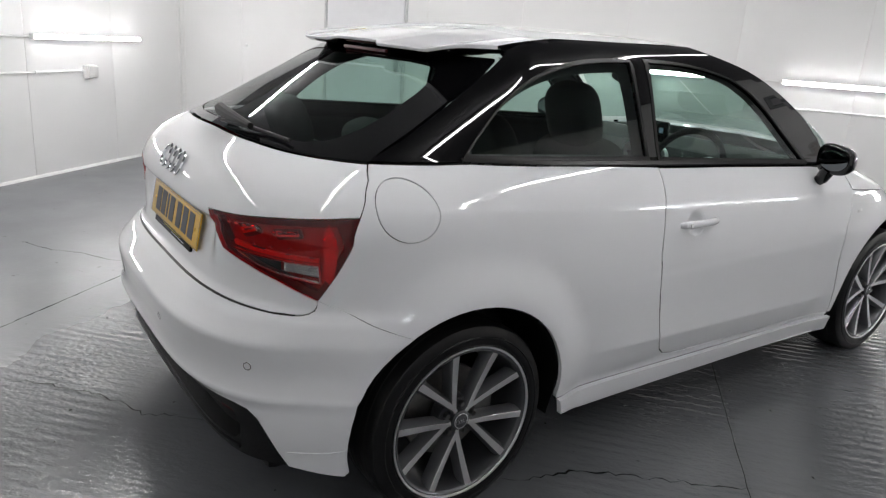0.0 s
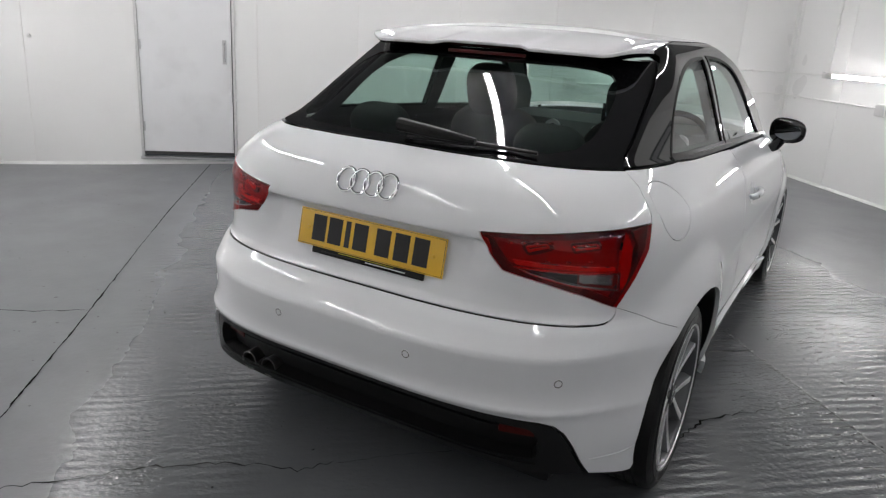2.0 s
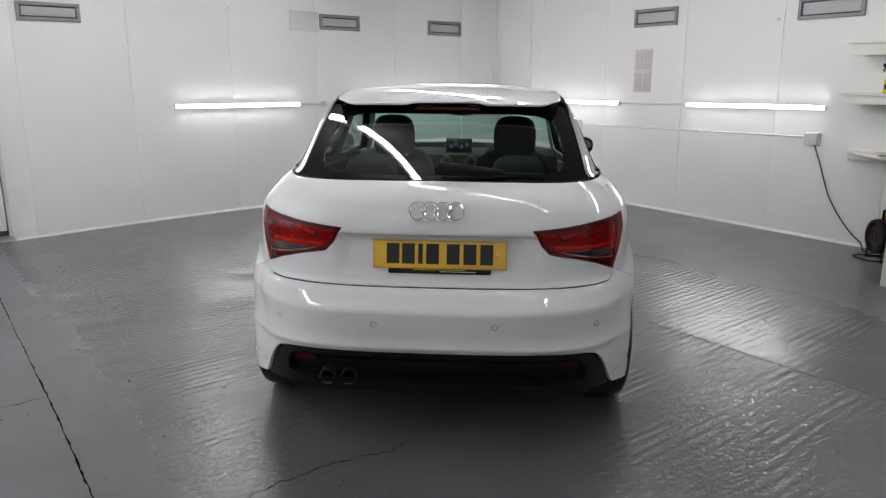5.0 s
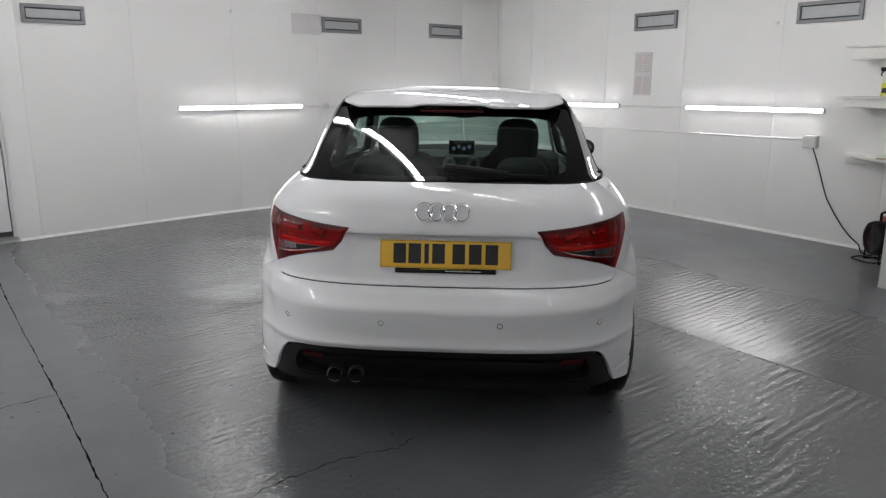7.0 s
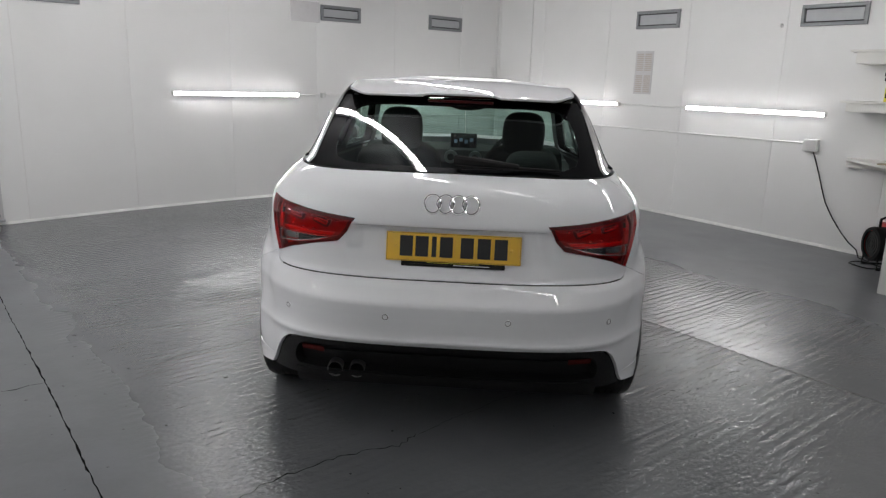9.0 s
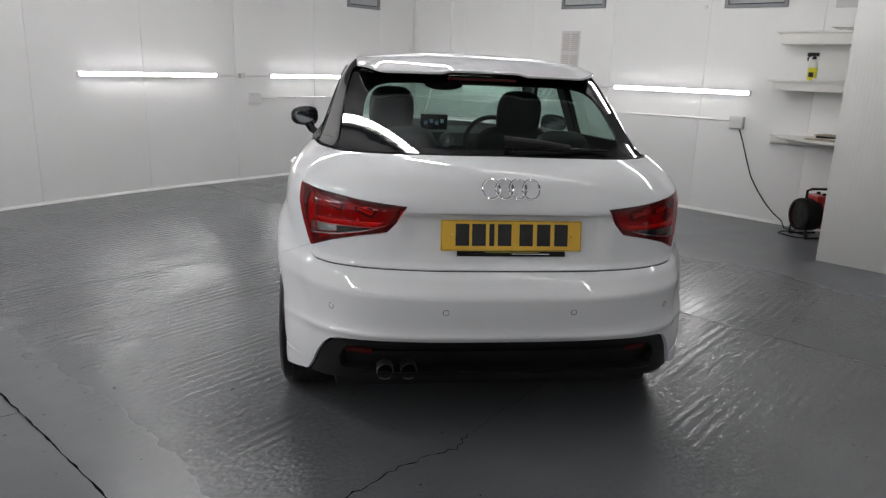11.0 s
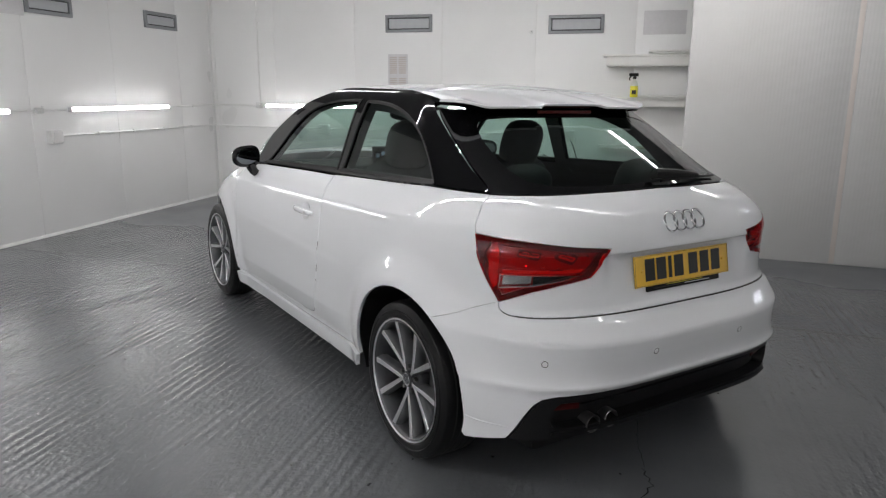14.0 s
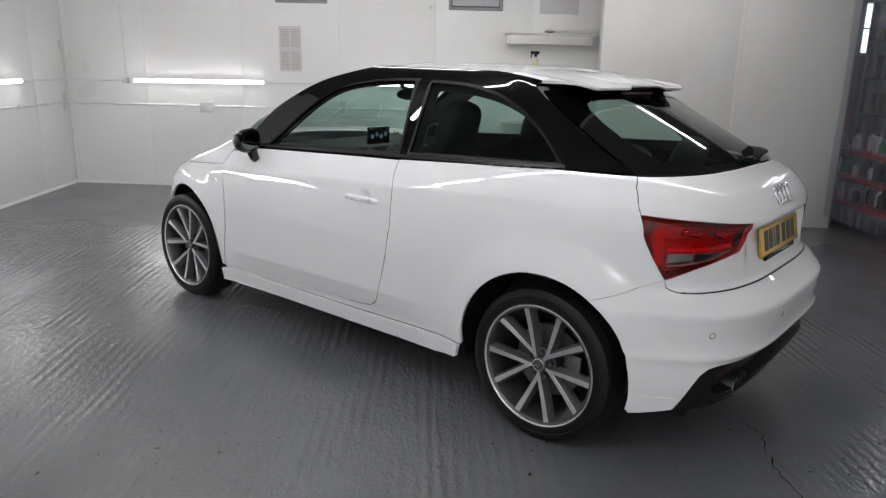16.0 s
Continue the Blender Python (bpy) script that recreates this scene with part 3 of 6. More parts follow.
# conduits and boxes
def conduit(pts, r=0.009, clips=0.6, label="thin white plastic conduit clipped along the wall"):
    thing = tagged(empty("conduit"), label, "conduit", "wall conduits")
    bm = bmesh.new()
    tube(bm, [ROOM @ Vector(p) for p in pts], r, 8)
    part("pipe", bm, CONDUIT, thing)
    for a, b in zip(pts, pts[1:]):
        a, b = Vector(a), Vector(b)
        n = int((b - a).length / clips)
        for i in range(1, n + 1):
            p = a.lerp(b, i / (n + 1))
            part("clip", room_box(p - Vector((0.012, 0.012, 0.012)), p + Vector((0.012, 0.012, 0.012)), 0.003), CONDUIT, thing)
    return thing


W = 0.011
conduit([(1.705, V1 - W, TUBE_Z), (2.325, V1 - W, TUBE_Z)])
conduit([(3.765, V1 - W, TUBE_Z), (U1 - W, V1 - W, TUBE_Z)])
conduit([(U1 - W, V1 - 2 * W, TUBE_Z), (U1 - W, 4.18, TUBE_Z)])
conduit([(U1 - W, 2.675, TUBE_Z), (U1 - W, 1.835, TUBE_Z)])
conduit([(2.20, V1 - W, 0.99), (U1 - W, V1 - W, 0.985)])
conduit([(U1 - W, V1 - 2 * W, 0.98), (U1 - W, 3.39, 0.965)])
conduit([(U1 - W, 3.25, 0.96), (U1 - W, 0.57, 0.955)])
conduit([(U1 - W, 4.15, 1.26), (U1 - W, 4.15, TOP)])
conduit([(U0 + W, 3.24, 0.872), (U0 + W, V0 + 0.1, 0.86)])
conduit([(U0 + W, 2.645, TUBE_Z - 0.06), (U0 + W, 2.115, TUBE_Z - 0.06)])


def switch_box(axis, at, inward, s, z, w=0.13, h=0.115, label="pale grey plastic junction box on the wall"):
    thing = tagged(empty("junction_box"), label, "junction box", "junction boxes")
    def bx(sa, sb, d0, d1, z0, z1, bev):
        d = sorted((at + inward * d0, at + inward * d1))
        return room_box((sa, d[0], z0), (sb, d[1], z1), bev) if axis == "u" else room_box((d[0], sa, z0), (d[1], sb, z1), bev)
    part("box_body", bx(s - w / 2, s + w / 2, 0.001, 0.055, z - h / 2, z + h / 2, 0.006), BOX_GREY, thing)
    part("lid", bx(s - w / 2 + 0.006, s + w / 2 - 0.006, 0.0555, 0.07, z - h / 2 + 0.006, z + h / 2 - 0.006, 0.005), BOX_GREY, thing)
    for k in (-1, 1):
        part("screw", bx(s + k * (w / 2 - 0.018) - 0.004, s + k * (w / 2 - 0.018) + 0.004, 0.0703, 0.073, z + 0.03, z + 0.038, 0.001), METAL, thing)
    return thing


switch_box("u", V1, -1, 2.13, 0.985)
switch_box("v", U1, -1, 3.32, 0.955)
switch_box("v", U1, -1, 0.49, 0.94)
switch_box("v", U0, 1, 3.31, 0.865)
switch_box("u", V1, -1, 1.985, TUBE_Z, 0.05, 0.05, "small white round-edged conduit joint on the wall")
switch_box("v", U1, -1, 4.15, TUBE_Z, 0.06, 0.06, "small white round-edged conduit joint on the wall")


# vents
def vent(axis, at, inward, s0, s1, z0, z1):
    thing = tagged(empty("wall_vent"), "grey metal flap vent let into the wall panel", "vent", "wall vents")
    def bx(sa, sb, d0, d1, za, zb, bev=0.003):
        d = sorted((at + inward * d0, at + inward * d1))
        return room_box((sa, d[0], za), (sb, d[1], zb), bev) if axis == "u" else room_box((d[0], sa, za), (d[1], sb, zb), bev)
    f = 0.03
    bm = bx(s0, s1, 0.001, 0.03, z0, z0 + f)
    for q in (bx(s0, s1, 0.001, 0.03, z1 - f, z1), bx(s0, s0 + f, 0.001, 0.03, z0 + f, z1 - f), bx(s1 - f, s1, 0.001, 0.03, z0 + f, z1 - f)):
        me = bpy.data.meshes.new("t"); q.to_mesh(me); q.free(); bm.from_mesh(me); bpy.data.meshes.remove(me)
    part("vent_frame", bm, VENT_FRAME, thing)
    part("backing", bx(s0 + f, s1 - f, 0.001, 0.006, z0 + f, z1 - f, 0), DARK_GAP, thing)
    part("flap", bx(s0 + f + 0.008, s1 - f - 0.008, 0.008, 0.016, z0 + f + 0.012, z1 - f - 0.012), VENT_FLAP, thing, "light grey flap")
    return thing


vent("u", V1, -1, -0.97, -0.46, 1.985, 2.145)
vent("u", V1, -1, 1.98, 2.49, 2.03, 2.195)
vent("u", V1, -1, 3.485, 4.005, 2.03, 2.20)
vent("v", U1, -1, 2.01, 2.545, 2.03, 2.215)
vent("v", U1, -1, 0.18, 0.745, 1.99, 2.175)

# small white fittings on the panel joints
def wall_fitting(axis, at, inward, p, z):
    thing = tagged(empty("wall_fitting"), "small glossy white fitting on a wall panel joint", "wall fitting", "wall fittings")
    out = Vector((0, inward, 0)) if axis == "u" else Vector((inward, 0, 0))
    base = Vector((p, at, z)) if axis == "u" else Vector((at, p, z))
    side = Vector((1, 0, 0)) if axis == "u" else Vector((0, 1, 0))
    for name, r, d in (("flange", .021, .004), ("dome", .015, .016)):
        bm = bmesh.new()
        rings = []
        for k in range(5):
            a = math.pi / 2 * k / 4
            rings.append([bm.verts.new(ROOM @ (base + out * (.001 + d * math.sin(a)) + (side * math.cos(t) + Vector((0, 0, math.sin(t)))) * max(r * math.cos(a), .0004))) for t in [2 * math.pi * i / 20 for i in range(20)]])
        for a, b in zip(rings, rings[1:]):
            for i in range(20): bm.faces.new((a[i], a[(i + 1) % 20], b[(i + 1) % 20], b[i]))
        part(name, bm, CAP_WHITE, thing)
    return thing


CAP_WHITE = material("glossy_white_cap", (0.86, 0.86, 0.85), 0.15, coat=1.0, grain=0.02)
wall_fitting("u", V1, -1, -3.01, 1.165)
wall_fitting("u", V1, -1, 0.934, 2.196)
wall_fitting("v", U1, -1, 0.928, 2.01)

# notice plates and the printed sheet
tagged(part("blank_plate", room_box((1.615, V1 - 0.012, 2.0), (1.965, V1 - 0.0015, 2.215), 0.003), PAPER), "blank pale plate fixed beside a wall vent", "plate")
tagged(part("blank_plate", room_box((U1 - 0.012, -0.62, 1.97), (U1 - 0.0015, -0.21, 2.2), 0.003), PAPER), "blank pale plate fixed above the shelves", "plate")
sheet = tagged(empty("wall_chart"), "printed chart of two grey columns taped to the wall", "chart")
part("paper", room_box((U1 - 0.006, 2.295, 1.34), (U1 - 0.0015, 2.525, 1.80), 0.001), PAPER, sheet)
for col in (2.315, 2.42):
    for z0, n in ((1.36, 9), (1.59, 9)):
        for k in range(n):
            part("print_bar", room_box((U1 - 0.0085, col, z0 + k * 0.021), (U1 - 0.0065, col + 0.085, z0 + k * 0.021 + 0.013)), INK, sheet)

# floor joints and cracks
def strip(name, pts, w, label, jag=0.0, step=0.04, seed=1):
    bm = bmesh.new()
    rng = random.Random(seed)
    path = []
    for (u0, v0), (u1, v1) in zip(pts, pts[1:]):
        n = max(1, int(math.hypot(u1 - u0, v1 - v0) / step))
        for i in range(n): path.append((u0 + (u1 - u0) * i / n, v0 + (v1 - v0) * i / n))
    path.append(pts[-1])
    rows = []
    for i, (u, v) in enumerate(path):
        a, b = path[max(0, i - 1)], path[min(len(path) - 1, i + 1)]
        d = Vector((b[0] - a[0], b[1] - a[1])).normalized()
        nrm = Vector((-d.y, d.x))
        k = rng.uniform(-1, 1) * jag
        ww = w * rng.choice((0.4, 0.7, 0.8, 1.0, 1.1, 1.7)) * (1.0 if 0 < i < len(path) - 1 else 0.2)
        rows.append([bm.verts.new(ground(u + nrm.x * (k + s * ww / 2), v + nrm.y * (k + s * ww / 2), 0.0025)) for s in (-1, 1)])
    for a, b in zip(rows, rows[1:]): bm.faces.new((a[0], a[1], b[1], b[0]))
    ob = part(name, bm, CRACK, floor)
    ob["label"] = label
    return ob


strip("slab_joint", [(-1.66, -2.9), (-1.605, 0.0), (-1.578, 1.0), (-1.568, 2.0), (-1.55, 3.0), (-1.48, 4.74)], 0.0060, "dark open joint between floor slabs", 0.003, 0.035, 3)
strip("slab_joint", [(1.56, -2.9), (1.53, 0.0), (1.50, 2.0), (1.50, 4.7)], 0.0032, "thin joint between floor slabs", 0.002, 0.06, 4)
strip("crack", [(-1.56, -0.42), (-1.35, -0.39), (-1.19, -0.36), (-1.05, -0.34), (-0.84, -0.335), (-0.70, -0.365), (-0.58, -0.40), (-0.46, -0.37)], 0.0050, "long jagged crack across the floor slab", 0.011, 0.022, 5)
strip("crack", [(-0.46, -0.37), (-0.30, -0.35), (0.1, -0.33), (0.5, -0.37), (0.80, -0.34)], 0.0013, "hairline crack under the parked car", 0.008, 0.022, 8)
strip("crack", [(0.80, -0.34), (0.99, -0.215), (1.21, -0.19), (1.53, -0.14)], 0.0062, "jagged crack at the edge of the floor slab", 0.011, 0.022, 9)
strip("crack", [(-1.58, 1.0), (-1.83, 1.0), (-2.05, 1.04), (-2.23, 1.02), (-2.5, 1.08)], 0.005, "faint crack in the floor slab", 0.008, 0.03, 6)

# ---- the car: its skin as one surface, cut into panels ----
# x to the car's right, y ahead, origin on the floor under the rear axle. Each row of a table: height, value.
WIDTH = [(.15, .785), (.22, .802), (.30, .822), (.34, .829), (.37, .833), (.40, .836), (.47, .841), (.55, .845), (.66, .850), (.72, .845), (.79, .8365), (.85, .8255), (.880, .8185), (.889, .8150), (.898, .8095), (.92, .7955), (.95, .7730), (.98, .7455), (1.0, .7235), (1.006, .7170), (1.012, .7115), (1.02, .7065), (1.10, .6755), (1.20, .6400), (1.30, .6000), (1.337, .5820), (1.362, .5620), (1.38, .540), (1.392, .512), (1.398, .478)]
REAR = [(.15, -.60), (.22, -.622), (.32, -.648), (.42, -.673), (.434, -.684), (.443, -.6925), (.449, -.6945), (.456, -.693), (.466, -.690), (.49, -.691), (.54, -.6965), (.588, -.7005), (.599, -.6985), (.606, -.6935), (.625, -.6755), (.645, -.6565), (.660, -.640), (.672, -.619), (.682, -.606), (.69, -.600), (.74, -.592), (.85, -.589), (.885, -.5945), (.92, -.588), (.96, -.572), (1.0, -.548), (1.03, -.511), (1.05, -.47), (1.31, .09), (1.345, .175), (1.372, .27), (1.39, .385), (1.40, .50)]
FRONT = [(.15, 3.15), (.30, 3.22), (.50, 3.25), (.65, 3.20), (.72, 3.10), (.80, 2.90), (.88, 2.62), (.93, 2.50), (.96, 2.44), (1.0, 2.28), (1.1, 2.07), (1.177, 1.94), (1.263, 1.79), (1.293, 1.75), (1.351, 1.58), (1.385, 1.42), (1.398, 1.25)]
BULGE = [(.95, .35), (1.0, .25), (1.1, .20), (1.177, .20), (1.263, .23), (1.293, .27), (1.351, .32), (1.385, .35)]
SHAPE = [(.20, 6.0), (.30, 5.2), (.42, 4.2), (.52, 3.6), (.70, 3.65), (.93, 3.85), (1.0, 3.3), (1.06, 2.92), (1.15, 3.05), (1.3, 3.2)]
Y0, NOSE = 0.40, 2.6


def curve(v, tab):
    """A smooth monotone curve through the rows of a table."""
    n = len(tab) - 1
    if v <= tab[0][0]: return tab[0][1]
    if v >= tab[n][0]: return tab[n][1]
    i = 0
    while tab[i + 1][0] < v: i += 1
    h = tab[i + 1][0] - tab[i][0]
    s = (v - tab[i][0]) / h
    def slope(j):
        if j == 0 or j == n:
            a, b = tab[max(j - 1, 0)], tab[min(j + 1, n)]
            return (b[1] - a[1]) / (b[0] - a[0])
        a = (tab[j][1] - tab[j - 1][1]) / (tab[j][0] - tab[j - 1][0])
        b = (tab[j + 1][1] - tab[j][1]) / (tab[j + 1][0] - tab[j][0])
        return 0.0 if a * b <= 0 else 2 * a * b / (a + b)
    m0, m1 = slope(i), slope(i + 1)
    s2, s3 = s * s, s * s * s
    return (2 * s3 - 3 * s2 + 1) * tab[i][1] + (s3 - 2 * s2 + s) * h * m0 + (3 * s2 - 2 * s3) * tab[i + 1][1] + (s3 - s2) * h * m1


def smooth(a, b, v):
    v = min(1.0, max(0.0, (v - a) / (b - a)))
    return v * v * (3 - 2 * v)


def fine_table(tab, lo, hi, sigma):
    """The table's curve by the millimetre, its bends eased between the heights lo and hi."""
    zs = np.arange(100, 1451) / 1000.0
    base = np.array([curve(z, tab) for z in zs])
    k = np.exp(-.5 * (np.arange(-80, 81) / (sigma * 1000)) ** 2)
    eased = np.convolve(np.pad(base, 80, mode="edge"), k / k.sum(), mode="valid")
    w = np.array([smooth(lo, lo + .04, z) * (1 - smooth(hi - .04, hi, z)) for z in zs])
    return (base + (eased - base) * w).tolist()


def fine(v, rows):
    i = (v - .1) * 1000
    i = min(max(i, 0.0), len(rows) - 1.001)
    k = int(i)
    return rows[k] + (rows[k + 1] - rows[k]) * (i - k)


WIDTH_FINE = fine_table(WIDTH, 1.03, 1.37, .024)
WIDTH_FINE[320:760] = fine_table(WIDTH, .42, .86, .03)[320:760]
SHAPE_FINE = fine_table(SHAPE, .2, 1.4, .05)
FRONT_FINE = fine_table(FRONT, .96, 1.45, .04)
BULGE_FINE = fine_table(BULGE, .90, 1.45, .04)


def belt(y):
    return 1.052 - 0.057 * y


def half_width(y, z):
    k = smooth(.62, .92, z) * min(1.0, max(0.0, (1.39 - z) / .36))
    low = (1 - smooth(.48, .62, z)) * .055 * (1 - max(0.0, min(y, 2.1)) / 2.1)
    return fine(z + k * (1.0 - belt(max(-.3, min(y, 2.2)))) - low * smooth(.22, .30, z), WIDTH_FINE)


def arc_table(n, a, b, steps=240):
    """Angle against length along a rounded corner of half-axes a, b."""
    out, prev, total = [], None, 0.0
    for i in range(steps + 1):
        t = math.pi / 2 * i / steps
        r = (math.sin(t) ** n + math.cos(t) ** n) ** (-1 / n)
        p = (a * r * math.sin(t), b * r * math.cos(t))
        if prev: total += math.hypot(p[0] - prev[0], p[1] - prev[1])
        out.append((total, t)); prev = p
    return out


TAIL_ARC, NOSE_ARC = arc_table(3.8, .85, 1.05), arc_table(NOSE, 1.2, .85)
C1 = TAIL_ARC[-1][0]
C2 = C1 + 1.5
C3 = C2 + NOSE_ARC[-1][0]


def angle_at(c, tab):
    lo, hi = 0, len(tab) - 1
    while hi - lo > 1:
        m = (lo + hi) // 2
        if tab[m][0] <= c: lo = m
        else: hi = m
    f = min(1.0, max(0.0, (c - tab[lo][0]) / (tab[hi][0] - tab[lo][0])))
    return min(math.pi / 2 - 1e-9, tab[lo][1] + f * (tab[hi][1] - tab[lo][1]))


def skin_xy(c, z):
    """The skin's half-width and length place at the girth c (from the middle of the tail) and height z."""
    if c < C1:
        t, n = angle_at(max(c, 0.0), TAIL_ARC), fine(z, SHAPE_FINE)
        r = (math.sin(t) ** n + math.cos(t) ** n) ** (-1 / n)
        y = Y0 - (Y0 - curve(z, REAR)) * r * math.cos(t)
        return half_width(y, z) * r * math.sin(t), y
    f = fine(z, FRONT_FINE)
    y1 = min(1.95, f - fine(z, BULGE_FINE))
    if c < C2:
        y = Y0 + (c - C1) / (C2 - C1) * (y1 - Y0)
        return half_width(y, z), y
    t = angle_at(min(c, C3) - C2, NOSE_ARC)
    r = (math.sin(t) ** NOSE + math.cos(t) ** NOSE) ** (-1 / NOSE)
    y = y1 + (f - y1) * r * math.sin(t)
    return half_width(y, z) * r * math.cos(t), y


AXLES, HUB_Z = (0.0, 2.469), 0.304


def skin(c, z):
    x, y = skin_xy(abs(c), z)
    # crease low on the doors
    if .3 < y < 2.2 and z < .65:
        d = z - (.425 - .03 * y)
        x += .010 * smooth(.42, .75, y) * (1 - smooth(1.85, 2.1, y)) * (math.exp(-d / .09) if d > 0 else max(-.5, 1 + d / .08))
    # flared arches, the plate's recess under the boot lip, a crease along the bumper and low on the flanks
    for ax in AXLES:
        d = math.hypot(y - ax, z - .312)
        if d < .52: x += (.030 if ax == 0.0 else .016) * (1 - smooth(.37, .52, d)) * smooth(.5, .7, x)
    if c < C1 and y < -.3:
        y += .036 * (1 - smooth(.33, .41, x)) * min(1.0, max(0.0, (z - .70) / .165)) * (1 - smooth(.865, .878, z))
    return Vector((x if c >= 0 else -x, y, z))


def skin_normal(c, z, e=0.004):
    du = skin(c + e, z) - skin(c - e, z) if abs(c) > e else Vector((1, 0, 0))
    dv = skin(c, z + e) - skin(c, z - e)
    n = du.cross(dv).normalized()
    return n if n.dot(skin(c, z) - Vector((0, 1.0, z - .15 if z < 1.2 else .6))) > 0 else -n


def tail(x, z):
    """Girth at half-width x on the tail."""
    lo, hi = 0.0, C1
    for _ in range(30):
        m = (lo + hi) / 2
        if skin_xy(m, z)[0] < abs(x): lo = m
        else: hi = m
    return (lo if x >= 0 else -lo, z)


def flank(y, z):
    """Girth at the length place y."""
    lo, hi = 0.0, C3
    for _ in range(30):
        m = (lo + hi) / 2
        if skin_xy(m, z)[1] < y: lo = m
        else: hi = m
    return (lo, z)


def T(*pts): return [tail(x, z) for x, z in pts]
def S(*pts): return [flank(y, z) for y, z in pts]
def flip(pts): return [(-c, z) for c, z in pts]
def arch(ay, r, a0, a1, n=18, az=.312):
    return [flank(ay + r * math.cos(radians(a0 + (a1 - a0) * i / n)), az + r * math.sin(radians(a0 + (a1 - a0) * i / n))) for i in range(n + 1)]


def soft(pts, n=4):
    """A rounded run through the points, ends kept."""
    out = []
    for i in range(len(pts) - 1):
        p = [Vector(pts[max(0, min(len(pts) - 1, i + k))]) for k in (-1, 0, 1, 2)]
        for j in range(n):
            t = j / n
            out.append(tuple(.5 * (2 * p[1] + (p[2] - p[0]) * t + (2 * p[0] - 5 * p[1] + 4 * p[2] - p[3]) * t * t + (3 * p[1] - p[0] - 3 * p[2] + p[3]) * t ** 3)))
    return out + [tuple(pts[-1])]


def run(a, b, n=10):
    return [(a[0] + (b[0] - a[0]) * i / n, a[1] + (b[1] - a[1]) * i / n) for i in range(n + 1)]


def area(poly):
    return sum(a[0] * b[1] - b[0] * a[1] for a, b in zip(poly, poly[1:] + poly[:1])) / 2


def inset(poly, d):
    """The outline drawn in by d on all sides."""
    if area(poly) < 0: poly = poly[::-1]
    out = []
    for i, p in enumerate(poly):
        a, b = Vector(poly[i - 1]), Vector(poly[(i + 1) % len(poly)])
        p = Vector(p)
        e1, e2 = (p - a), (b - p)
        if e1.length < 1e-6 or e2.length < 1e-6: continue
        e1.normalize(); e2.normalize()
        n1, n2 = Vector((-e1.y, e1.x)), Vector((-e2.y, e2.x))
        m = n1 + n2
        if m.length < 1e-4: m = n1
        m.normalize()
        out.append(tuple(p + m * d / max(.35, m.dot(n1))))
    return out


def rounded(poly, r, n=5):
    """Cuts the corners of an outline round."""
    out = []
    for i, p in enumerate(poly):
        p, a, b = Vector(p), Vector(poly[i - 1]), Vector(poly[(i + 1) % len(poly)])
        ra = min(r, (a - p).length * .45); rb = min(r, (b - p).length * .45)
        s, e = p + (a - p).normalized() * ra, p + (b - p).normalized() * rb
        for k in range(n + 1):
            t = k / n
            out.append(tuple((1 - t) ** 2 * s + 2 * t * (1 - t) * p + t * t * e))
    return out


def within(p, poly):
    x, y = p
    odd = False
    for (ax, ay), (bx, by) in zip(poly, poly[1:] + poly[:1]):
        if (ay > y) != (by > y) and x < (bx - ax) * (y - ay) / (by - ay) + ax: odd = not odd
    return odd


from mathutils.geometry import delaunay_2d_cdt


